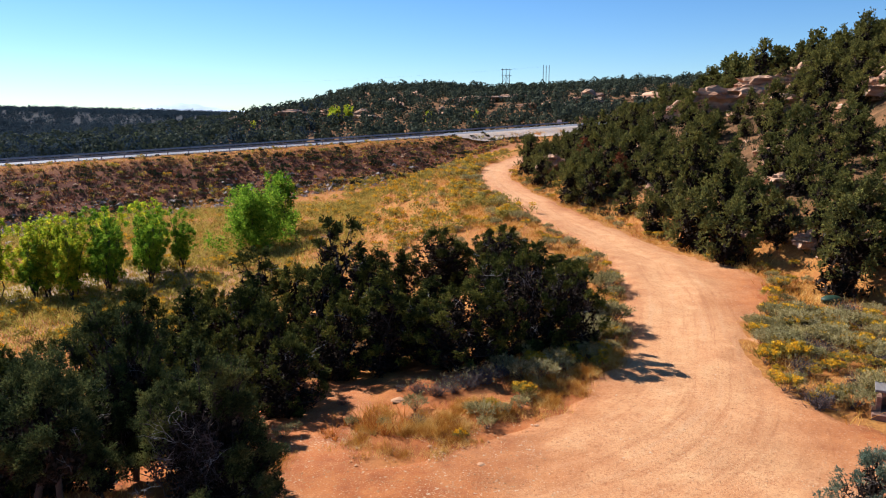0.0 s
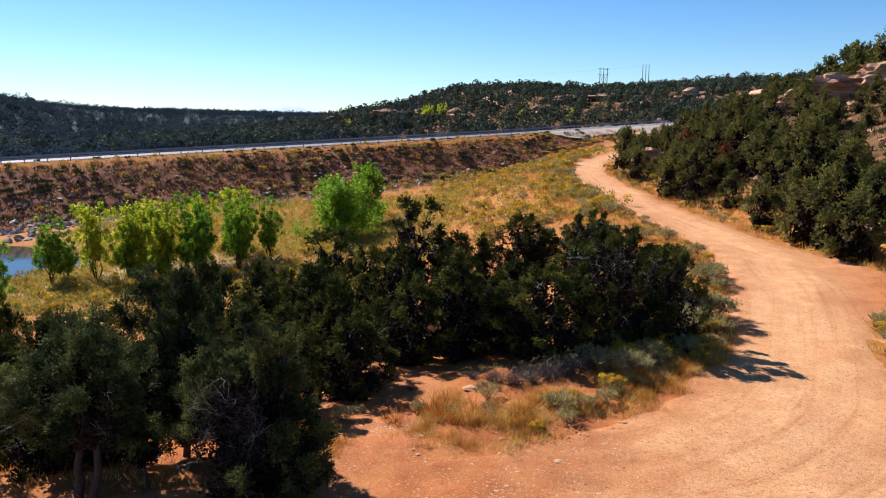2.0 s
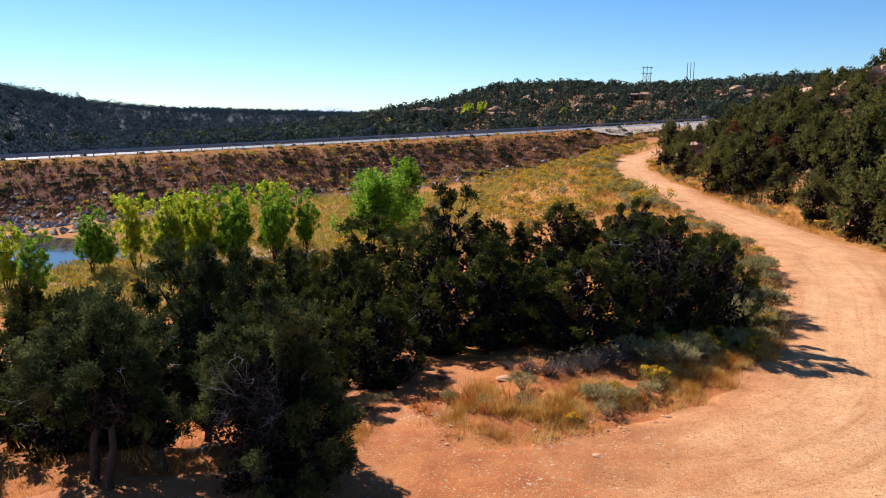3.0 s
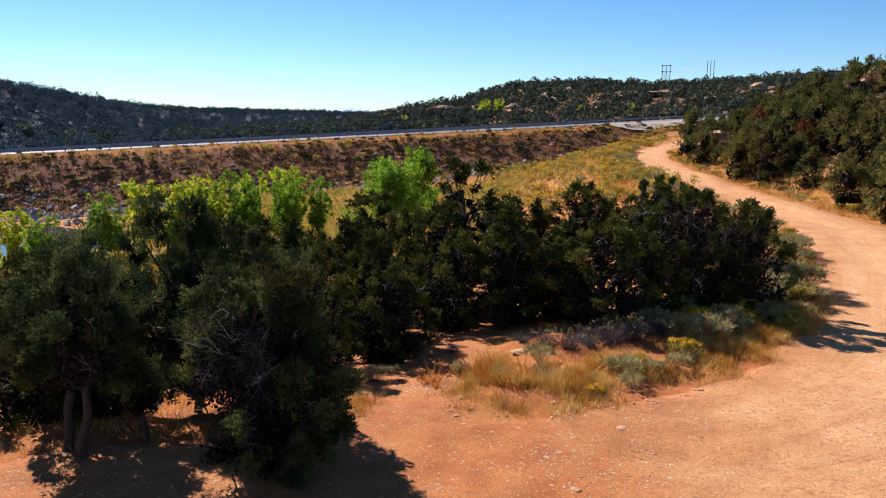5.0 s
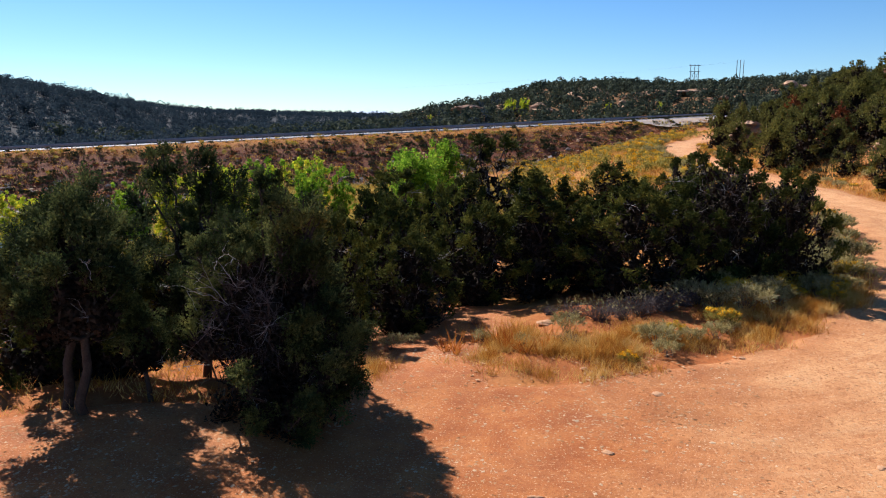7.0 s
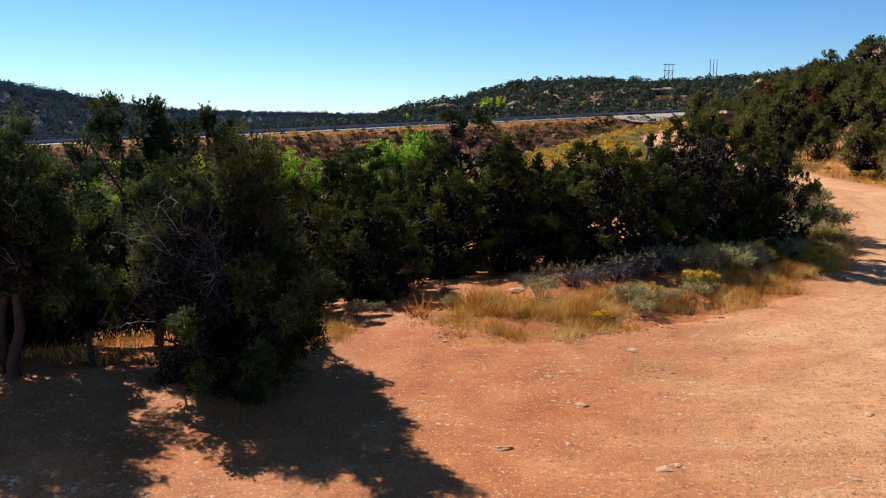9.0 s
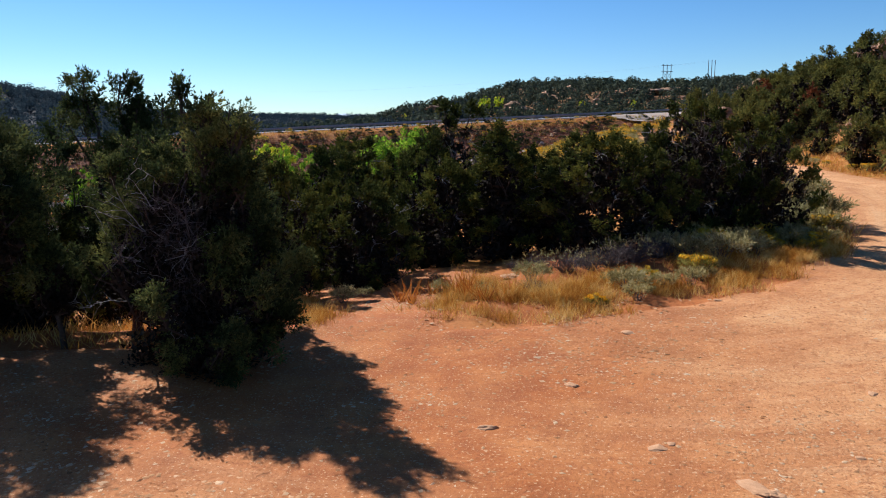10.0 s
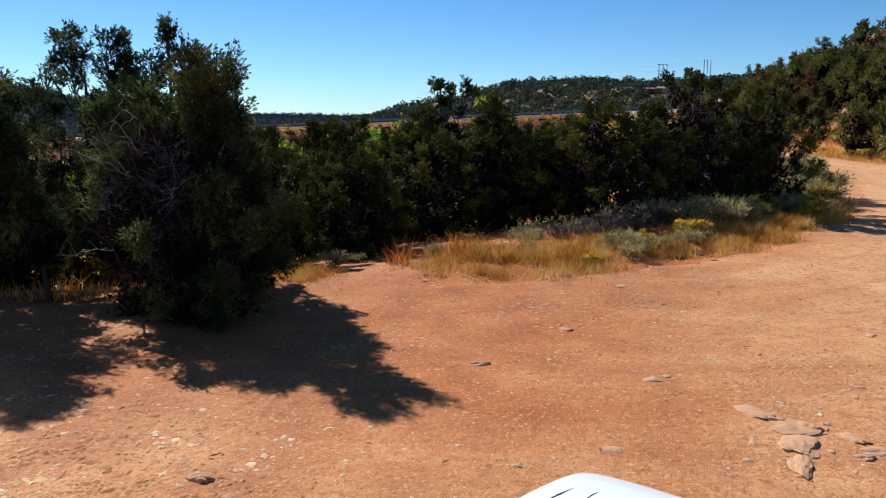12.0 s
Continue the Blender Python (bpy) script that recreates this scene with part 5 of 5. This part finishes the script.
# roadsides and meadow
for k in range(300):
    y = 26 + 86 * rng.uniform(0, 1) ** 1.7
    left = rng.random() < 0.70
    edge = float(np.interp(y, ROAD_Y, ROAD_L if left else ROAD_R))
    x = edge - 0.5 - rng.uniform(0, 1) ** 1.6 * (3.5 if y < 45 else 8) if left else edge + 0.4 + rng.uniform(0, 1) ** 1.5 * 2.6
    (RABBITS if rng.random() < 0.6 else SAGES).put(stand(x, y, rng.uniform(0, 6), rng.uniform(0.7, 1.35)))
for k in range(300):
    x, y = rng.uniform(-40, 6), rng.uniform(52, 140)
    if float(highway_off(x, y)[0]) < 16 or x > float(np.interp(y, ROAD_Y, ROAD_L)) - 1 or (x < -18 and y < 60):
        continue
    if lumps(x, y, 14, 91) + 0.012 * (y - 75) < rng.uniform(-0.5, 0.45):
        continue
    FAR_BUSHES.append((x, y, rng.uniform(0.6, 1.3)))
for k in range(210):
    x, y = rng.uniform(-50, -16), rng.uniform(42, 72)
    FAR_BUSHES.append((x, y, rng.uniform(0.6, 1.2)))
# embankment
for k in range(560):
    x = rng.uniform(-125, 8)
    at, across, z = highway_line(2, x, x + 1)
    off = rng.uniform(2.6, 21) if rng.random() < 0.75 else rng.uniform(2.4, 5)
    p = at[0] - across[0] * off
    if rng.random() < 0.42:
        DARK.put(stand(p[0], p[1], rng.uniform(0, 6), rng.uniform(0.6, 1.25) * (0.6 if off < 5 else 1)))
    elif rng.random() < 0.72:
        FAR_BUSHES.append((p[0], p[1], rng.uniform(0.4, 1.0)))
for k in range(85):
    x = rng.uniform(-120, 4)
    at, across, z = highway_line(2, x, x + 1)
    p = at[0] - across[0] * rng.uniform(5, 22)
    RABBITS.put(stand(p[0], p[1], rng.uniform(0, 6), rng.uniform(0.9, 1.5)), 1, "round yellow-flowered rabbitbrush on the embankment")
for k in range(170):
    y = rng.uniform(60, 128)
    x = float(np.interp(y, ROAD_Y, ROAD_L)) - 1 - 22 * rng.uniform(0, 1) ** 1.3
    if float(highway_off(x, y)[0]) > 14:
        FAR_BUSHES.append((x, y, rng.uniform(0.6, 1.5)))
places = np.array([(x, y, float(height(x, y))) for x, y, _ in FAR_BUSHES])
sizes = np.array([size for _, _, size in FAR_BUSHES])
heads = np.repeat(places, 5, 0) + np.random.default_rng(51).normal(size=(len(places) * 5, 3)) * np.repeat(sizes, 5)[:, None] * (0.42, 0.42, 0.08) + np.c_[np.zeros((len(places) * 5, 2)), np.repeat(sizes, 5) * 0.38]
verts, faces = sprays(np.random.default_rng(52), heads, np.repeat(sizes, 5) * 0.42, len(heads) * 26, 0.22, 0.10, 0.5, 0.9, 0.3)
tagged(raw("meadow_rabbitbrush", verts, faces, RABBIT), "olive-green rabbitbrush dotted over meadow and embankment", "shrub", kind="stuff")
bloom = np.random.default_rng(53).random(len(heads)) < 0.45
verts, faces = sprays(np.random.default_rng(54), heads[bloom] + np.c_[np.zeros((bloom.sum(), 2)), np.repeat(sizes, 5)[bloom] * 0.26], np.repeat(sizes, 5)[bloom] * 0.30, int(bloom.sum()) * 22, 0.12, 0.10, 0.4, 0.45, 0.2)
tagged(raw("meadow_blossom", verts, faces, FLOWER), "yellow rabbitbrush bloom over the meadow", "flowers", kind="stuff")
# hill foot
for k in range(110):
    y = rng.uniform(34, 110)
    x = float(np.interp(y, ROAD_Y, FOOT_X)) + rng.uniform(-0.5, 9)
    (SAGES if rng.random() < 0.6 else DARK).put(stand(x, y, rng.uniform(0, 6), rng.uniform(0.6, 1.1)))


# ---- grass ----
def grass(name, places, tall, blades, broad, seed, label, spread=0.16, material=STRAW, category="grass"):
    rng = np.random.default_rng(seed)
    n = len(places) * blades
    own = np.repeat(np.arange(len(places)), blades)
    size = rng.uniform(0.5, 1.3, len(places))[own][:, None]
    base = places[own] + np.c_[rng.normal(size=(n, 2)) * spread * size, np.zeros(n) - 0.02]
    lean = rng.normal(size=(n, 2)) * 0.55
    tip = np.c_[lean, np.ones(n)] * tall * size * rng.uniform(0.6, 1.2, (n, 1))
    side = np.c_[rng.normal(size=(n, 2)), np.zeros(n)]
    side /= np.linalg.norm(side, axis=1)[:, None]
    verts = np.stack([base - side * broad, base + side * broad, base + tip], 1).reshape(-1, 3)
    return tagged(raw(name, verts, np.arange(len(verts)).reshape(-1, 3), material), label, category, kind="stuff")


rng = np.random.default_rng(35)
at = scatter(rng, 560, -8, 8, 18.5, 33, lambda x, y: (dirt(x, y) < 0.55) & (rng.random(len(x)) < bell(y, np.interp(x, (-6, -3, 0, 2, 4, 7), (21.8, 21.3, 21.5, 22.9, 24.8, 28)), 1.5)) & (rng.random(len(x)) < 0.30 + 1.1 * lumps(x, y, 0.9, 93)))
at = np.concatenate([at, scatter(rng, 45, -3.4, 0.8, 19.6, 21.8, lambda x, y: rng.random(len(x)) < 0.5 + 0.5 * lumps(x, y, 0.7, 94)), scatter(rng, 30, -5.3, -4.5, 18.7, 20.0, lambda x, y: x > -9)])
grass("dry_grass", at, 0.27, 40, 0.0065, 36, "dry golden grass along the clearing's edge")
at = scatter(rng, 36, -4.4, 1.6, 20.6, 23.6, lambda x, y: (y > 20.9 + 0.12 * np.abs(x + 1)) & (rng.random(len(x)) < 0.25 + lumps(x, y, 0.8, 95)))
grass("tall_dry_grass", at, 0.50, 34, 0.008, 46, "tall golden dry grass behind the clearing's edge", 0.10)
at = scatter(rng, 14, -4.0, -1.2, 20.9, 22.6, lambda x, y: x < 0)
grass("dock_stalks", at, 0.55, 16, 0.016, 47, "rust-orange dry dock stalks among the grass", 0.06, DOCK, "herb")
at = scatter(rng, 500, -20, -6, 13, 24, lambda x, y: dirt(x, y) < 0.3)
grass("shade_grass", at, 0.30, 14, 0.008, 37, "sparse dry grass under the junipers")
at = scatter(rng, 3200, -2, 20, 26, 115, lambda x, y: (dirt(x, y) < 0.3) & (x < np.interp(y, ROAD_Y, FOOT_X) + 2) & (x > np.interp(y, ROAD_Y, ROAD_L) - 6))
grass("roadside_grass", at, 0.42, 14, 0.016, 38, "dry golden grass along the dirt road", 0.25)
at = scatter(rng, 5600, -48, 6, 42, 140, lambda x, y: (highway_off(x, y)[0] > 14) & (dirt(x, y) < 0.2) & (rng.random(len(x)) < 0.6 + 0.6 * lumps(x, y, 9, 92)))
grass("meadow_grass", at, 0.40, 9, 0.03, 39, "tan and golden dry meadow grass", 0.4)
at = scatter(rng, 9600, -60, -8, 46, 108, lambda x, y: (highway_off(x, y)[0] > 18) & (rng.random(len(x)) < 0.75 + 0.6 * lumps(x, y, 6, 96)))
grass("green_meadow_grass", at, 0.5, 12, 0.035, 48, "yellow-green meadow grass round the poplars", 0.45, RABBIT)
at = scatter(rng, 5200, -140, 30, 60, 190, lambda x, y: (highway_off(x, y)[0] > 0.6) & (highway_off(x, y)[0] < 22) & (rng.random(len(x)) < 0.25 + bell(highway_off(x, y)[0], 2.5, 2.2)))
grass("bank_grass", at, 0.40, 7, 0.035, 40, "dry tan grass on the embankment shoulder", 0.4)
at = scatter(rng, 5600, -140, 20, 60, 190, lambda x, y: (highway_off(x, y)[0] > 3.5) & (highway_off(x, y)[0] < 22))
grass("bank_scrub", at[:2400], 0.42, 16, 0.07, 43, "small dark scrub dotted over the embankment", 0.28, SCRUB, "scrub")
grass("bank_herbs", at[4000:], 0.38, 14, 0.06, 44, "rust-brown dry herbs on the embankment", 0.28, RUST, "scrub")
at = scatter(rng, 2600, 10, 70, 34, 128, lambda x, y: (x > np.interp(y, ROAD_Y, FOOT_X)) & (highway_off(x, y)[0] > 10))
grass("hill_scrub", at, 0.5, 18, 0.05, 45, "low olive scrub on the hillside", 0.4, SCRUB, "scrub")
at = scatter(rng, 350, 12, 24, 22, 46, lambda x, y: dirt(x, y) < 0.2)
grass("thicket_grass", at, 0.4, 14, 0.012, 41, "dry grass between the sagebrush", 0.25)

# ---- vehicles ----
WHITE_PAINT = plain_material("white_car_paint", (0.66, 0.69, 0.69), (0.70, 0.73, 0.73), 0.5, 0.25, 0, 0.0, 0.001)
WHITE_PAINT.node_tree.nodes["Principled BSDF"].inputs["Coat Weight"].default_value = 0.6
TYRE = plain_material("tyre_rubber", (0.02, 0.02, 0.02), (0.04, 0.04, 0.04), 8, 0.85)
GLASS, tree, surface = material("tinted_glass", 0.05)
surface.inputs["Base Color"].default_value, surface.inputs["Specular IOR Level"].default_value = (0.012, 0.014, 0.016, 1), 0.6
BLACK = plain_material("black_trim", (0.015, 0.015, 0.016), (0.03, 0.03, 0.03), 6, 0.6)


def loft(rows, closed=False):
    """A body from cross-sections: rows of (along, list of (across, up)), mirrored across the middle."""
    bm = bmesh.new()
    rings = []
    for y, shape in rows:
        full = [(-x, z) for x, z in shape] + [(x, z) for x, z in reversed(shape)]
        rings.append([bm.verts.new((x, y, z)) for x, z in full])
    n = len(rings[0])
    for a, b in zip(rings, rings[1:]):
        for k in range(n):
            bm.faces.new((a[k], a[(k + 1) % n], b[(k + 1) % n], b[k]))
    bm.faces.new(rings[0][::-1]), bm.faces.new(rings[-1])
    bmesh.ops.recalc_face_normals(bm, faces=bm.faces)
    return bm


def wheel(parent, x, y, r):
    for name, radius, wide, mat in (("wheel", r, 0.21, TYRE), ("rim", r * 0.62, 0.225, STEEL)):
        bm = bmesh.new()
        bmesh.ops.create_cone(bm, cap_ends=True, segments=28, radius1=radius, radius2=radius, depth=wide, matrix=Matrix.Rotation(radians(90), 4, "Y"))
        bmesh.ops.bevel(bm, geom=[e for e in bm.edges if len(e.link_faces) == 2 and e.calc_face_angle() > 1], offset=0.03, segments=2, affect="EDGES")
        ob = part(name, bm, mat, parent, "", True)
        if name == "wheel":
            ob.location, hub = (x, y, r), ob
        else:
            ob.parent = hub
    return hub


def car(m):
    """A white hatchback; its nose points along +y, the ground is z = 0."""
    thing = empty("car", m)
    low = lambda w, z0, z1, crown: [(w * 0.93, z0), (w, z0 + 0.12), (w, z1 - 0.16), (w * 0.955, z1 - 0.04), (w * 0.86, z1), (w * 0.4, z1 + crown), (0.001, z1 + crown * 1.3)]
    rows = [(-2.15, low(0.70, 0.35, 0.80, 0.02)), (-2.05, low(0.82, 0.25, 0.98, 0.03)), (-1.2, low(0.88, 0.2, 1.0, 0.0)), (0.0, low(0.89, 0.2, 0.98, 0.0)), (0.9, low(0.88, 0.2, 0.96, 0.03)),
            (1.5, low(0.86, 0.2, 0.93, 0.045)), (1.85, low(0.845, 0.22, 0.90, 0.04)), (2.07, low(0.82, 0.26, 0.84, 0.03)), (2.16, low(0.74, 0.33, 0.70, 0.02))]
    body = part("body", loft(rows), WHITE_PAINT, thing, "", True)
    body.modifiers.new("round", "SUBSURF").render_levels = 2
    body.modifiers["round"].levels = 2
    cab = lambda w, z, top: [(w, z), (w * 0.97, z + (top - z) * 0.5), (w * 0.86, top - 0.04), (w * 0.78, top), (w * 0.4, top + 0.03), (0.001, top + 0.04)]
    part("roof", loft([(-1.75, cab(0.66, 0.97, 1.36)), (-1.5, cab(0.74, 0.97, 1.47)), (-0.5, cab(0.78, 0.97, 1.52)), (0.15, cab(0.76, 0.97, 1.47))]), WHITE_PAINT, thing, "", True)
    part("windscreen", loft([(0.15, [(0.72, 0.97), (0.66, 1.30), (0.60, 1.42), (0.001, 1.47)]), (0.55, [(0.75, 0.97), (0.72, 1.12), (0.66, 1.19), (0.001, 1.24)]), (0.95, [(0.76, 0.95), (0.75, 0.97), (0.74, 0.985), (0.001, 1.02)])]), GLASS, thing, "", True)
    for side in (-1, 1):
        bm = bmesh.new()
        bmesh.ops.create_uvsphere(bm, u_segments=20, v_segments=12, radius=1, matrix=Matrix.Translation((side * 0.45, 2.06, 0.765)) @ Matrix.Rotation(side * -0.2, 4, "Z") @ Matrix.Diagonal((0.17, 0.06, 0.055, 1)))
        part("headlight", bm, GLASS, thing, "dark-tinted headlight", True)
        for line in (((0.63, 1.3, 0.948), (0.61, 1.5, 0.941), (0.58, 1.77, 0.912), (0.52, 1.95, 0.878)), ((0.46, 1.3, 0.966), (0.46, 1.6, 0.948), (0.45, 1.85, 0.910), (0.44, 2.0, 0.868))):
            seam = Tubes(5)
            seam.add([(side * x, y, z) for x, y, z in line], np.full(4, 0.004))
            seam.mesh("panel_gap", BLACK, thing)
        bm = bmesh.new()
        box(bm, side * 0.92 - 0.1, side * 0.92 + 0.1, 0.38, 0.50, 0.88, 1.0, 0.03)
        part("mirror", bm, WHITE_PAINT, thing, "", True)
        for y in (-1.35, 1.32):
            wheel(thing, side * 0.80, y, 0.31)
    return tagged(thing, "white hatchback parked on the dirt clearing", "car")


def van(m):
    """A white van with a tall square back; its nose points along +y."""
    thing = empty("van", m)
    side = lambda w, z1: [(w * 0.95, 0.3), (w, 0.5), (w, z1 * 0.62), (w * 0.95, z1 - 0.10), (w * 0.90, z1 - 0.02), (w * 0.5, z1 + 0.02), (0.001, z1 + 0.03)]
    part("body", loft([(-2.5, side(0.93, 2.1)), (-2.42, side(0.97, 2.14)), (0.0, side(0.98, 2.15)), (2.2, side(0.97, 2.14)), (2.32, side(0.93, 2.08))]), WHITE_PAINT, thing, "", True)
    bm = bmesh.new()
    box(bm, -0.8, 0.8, 2.33, 2.36, 1.2, 1.8, 0.01)
    part("rear_window", bm, GLASS, thing)
    bm = bmesh.new()
    box(bm, -0.9, 0.9, 2.3, 2.48, 0.35, 0.6, 0.04)
    part("bumper", bm, BLACK, thing)
    for s in (-1, 1):
        bm = bmesh.new()
        box(bm, s * 0.86 - 0.06, s * 0.86 + 0.06, 2.33, 2.38, 0.9, 1.2, 0.01)
        part("tail_light", bm, RUST, thing, "red tail light")
        for y in (-1.5, 1.4):
            wheel(thing, s * 0.86, y, 0.34)
    return tagged(thing, "white van parked on the dirt clearing", "van")


nose = Vector((0.50, 10.56))
ahead, right = Vector((0.51, 0.86)).normalized(), Vector((0.86, -0.51)).normalized()
mid = nose - ahead * 1.93 + right * 0.74
car(Matrix.Translation((mid.x, mid.y, 0.115)) @ Matrix.Rotation(math.atan2(-ahead.x, ahead.y), 4, "Z"))
corner, turn = Vector((-3.42, 9.42)), radians(-14)
ahead, right = Vector((-math.sin(turn), math.cos(turn))), Vector((math.cos(turn), math.sin(turn)))
mid = corner - ahead * 2.3 - right * 0.93
van(Matrix.Translation((mid.x, mid.y, 0.14)) @ Matrix.Rotation(turn, 4, "Z"))


# ---- fire pit box and green lid by the thicket ----
BROWN = plain_material("brown_stone", (0.16, 0.085, 0.055), (0.30, 0.17, 0.115), 4, 0.9)


def grill_box(m):
    thing = empty("stone_grill", m)
    bm = bmesh.new()
    for x0, x1, z0, z1 in ((-0.6, -0.42, 0.15, 0.72), (0.42, 0.6, 0.15, 0.72)):
        box(bm, x0, x1, -0.45, 0.45, z0, z1, 0.015)
    box(bm, -0.42, 0.42, 0.3, 0.45, 0.15, 0.72, 0.01)
    part("side_wall", bm, BROWN, thing)
    bm = bmesh.new()
    n = 12
    for k in range(n):
        a0, a1 = math.pi * k / n, math.pi * (k + 1) / n
        x0, x1 = 0.42 * math.cos(a0), 0.42 * math.cos(a1)
        z0, z1 = 0.62 + 0.24 * math.sin(a0), 0.62 + 0.24 * math.sin(a1)
        for y in (-0.45,):
            quad = [bm.verts.new(p) for p in ((x0, y, z0), (x1, y, z1), (x1, y, 0.92), (x0, y, 0.92))]
            bm.faces.new(quad)
            quad = [bm.verts.new(p) for p in ((x0, y, z0), (x0, 0.45, z0), (x1, 0.45, z1), (x1, y, z1))]
            bm.faces.new(quad)
    part("arch", bm, BROWN, thing)
    bm = bmesh.new()
    box(bm, -0.68, 0.68, -0.52, 0.52, 0.92, 1.02, 0.02)
    part("top_slab", bm, HAZED_POLE_WOOD, thing, "rust-brown top slab")
    bm = bmesh.new()
    box(bm, -0.72, 0.72, -0.9, 0.5, -0.1, 0.15, 0.02)
    part("base", bm, BROWN, thing, "reddish stone base")
    return tagged(thing, "low stone grill with an arched black opening", "grill")


grill_box(stand(14.95, 22.5, radians(-30), 0.85))
GREEN = plain_material("green_plastic", (0.015, 0.035, 0.02), (0.03, 0.06, 0.035), 3, 0.5)
tank = empty("green_tank", stand(19.6, 35.2, 0.2, 0.75, 0.22))
bm = bmesh.new()
bmesh.ops.create_uvsphere(bm, u_segments=24, v_segments=12, radius=1, matrix=Matrix.Translation((0, 0, 0.55)) @ Matrix.Diagonal((0.75, 0.5, 0.28, 1)))
part("lid", bm, GREEN, tank, "rounded dark green lid", True)
bm = bmesh.new()
bmesh.ops.create_cone(bm, cap_ends=True, segments=24, radius1=0.62, radius2=0.7, depth=0.6, matrix=Matrix.Translation((0, 0, 0.28)) @ Matrix.Diagonal((1, 0.66, 1, 1)))
part("body", bm, GREEN, tank)
tagged(tank, "low dark green rounded tank among sagebrush", "tank")


# ---- mountains beyond the valley, haze painted in as pale blue rock ----
HAZE = plain_material("far_hazed_rock", (0.40, 0.50, 0.62), (0.50, 0.60, 0.72), 0.004, 1.0)
turns = np.radians(np.linspace(-27, -14, 40))
crest = 12 + 44 * np.exp(-((np.degrees(turns) + 19.6) / 2.6) ** 2) * (1 + 0.12 * np.sin(np.degrees(turns) * 5.0))
low = np.stack([4200 * np.sin(turns), 4200 * np.cos(turns), np.full(40, -30.0)], -1)
high = np.stack([4400 * np.sin(turns), 4400 * np.cos(turns), crest], -1)
back = np.stack([4800 * np.sin(turns), 4800 * np.cos(turns), np.full(40, -30.0)], -1)
n = np.arange(39)
tagged(raw("far_mountain", np.concatenate([low, high, back]), np.concatenate([np.stack([n, n + 1, n + 41, n + 40], -1), np.stack([n + 40, n + 41, n + 81, n + 80], -1)]), HAZE, smooth=True), "mountain on the horizon, haze painted on as pale blue", "backdrop", kind="structure")


# ---- power line and road sign ----
def power_frame(x, y, z, arms, gap, tall, label):
    thing = empty("power_pole_frame", Matrix.Translation((x, y, z)) @ Matrix.Rotation(0.5, 4, "Z"))
    for k in (-1, 0, 1):
        wood = Tubes(8)
        wood.add([(k * gap, 0, -1), (k * gap, 0, tall * 0.5), (k * gap, 0, tall)], (0.24, 0.2, 0.16))
        wood.mesh("pole", HAZED_POLE_WOOD, thing)
    if arms:
        for up in (tall - 0.6, tall - 4.0):
            bm = bmesh.new()
            box(bm, -gap * 1.4, gap * 1.4, -0.12, 0.12, up - 0.15, up + 0.15)
            part("crossarm", bm, HAZED_POLE_WOOD, thing)
        wood = Tubes(5)
        for a, b in ((-1, 0), (0, 1)):
            wood.add([(a * gap, 0, tall - 4), (b * gap, 0, tall - 9)], (0.08, 0.08))
            wood.add([(b * gap, 0, tall - 4), (a * gap, 0, tall - 9)], (0.08, 0.08))
        wood.mesh("cross_brace", HAZED_POLE_WOOD, thing)
    return tagged(thing, label, "power pole", "power line poles")


power_frame(38.5, 451, 17.5, True, 2.6, 18.5, "dark wooden H-frame power pole above the wooded hill")
power_frame(63.0, 452, 17.5, False, 2.2, 20.5, "three bare wooden power poles above the wooded hill")
for k in (-1, 0, 1):
    cable = Tubes(3)
    s = np.linspace(0, 1, 24)
    for a, b in (((38.5 + k * 2.6, 451, 35.2), (-420.0, 900, 44)), ((38.5 + k * 2.6, 451, 35.2), (63.0 + k * 2.2, 452, 37.4))):
        line = np.array(a) + (np.array(b) - np.array(a)) * s[:, None]
        line[:, 2] -= 14 * s * (1 - s) * (np.linalg.norm(np.array(b) - np.array(a)) / 500)
        cable.add(line, np.full(24, 0.008))
    tagged(cable.mesh("power_cable", STEEL, None), "thin sagging power cable strung between the poles", "cable", "power cables")
sign = empty("road_sign", Matrix.Translation((33.0, 207.0, float(height(33, 207)))) @ Matrix.Rotation(0.5, 4, "Z"))
bm = bmesh.new()
box(bm, -0.75, 0.75, -0.03, 0.0, 1.5, 2.6, 0.01)
part("sign_plate", bm, PAINT_LINE, sign, "plain white back of a road sign")
bm = bmesh.new()
box(bm, -0.06, 0.06, 0.0, 0.1, -0.3, 2.5)
part("post", bm, HAZED_POLE_WOOD, sign)
tagged(sign, "white road sign on a wooden post beside the highway", "sign")
for planter in (STAND, ROW, HILL, SAGES, RABBITS, DARK, BRUSH, FAR_GREEN):
    planter.rest()
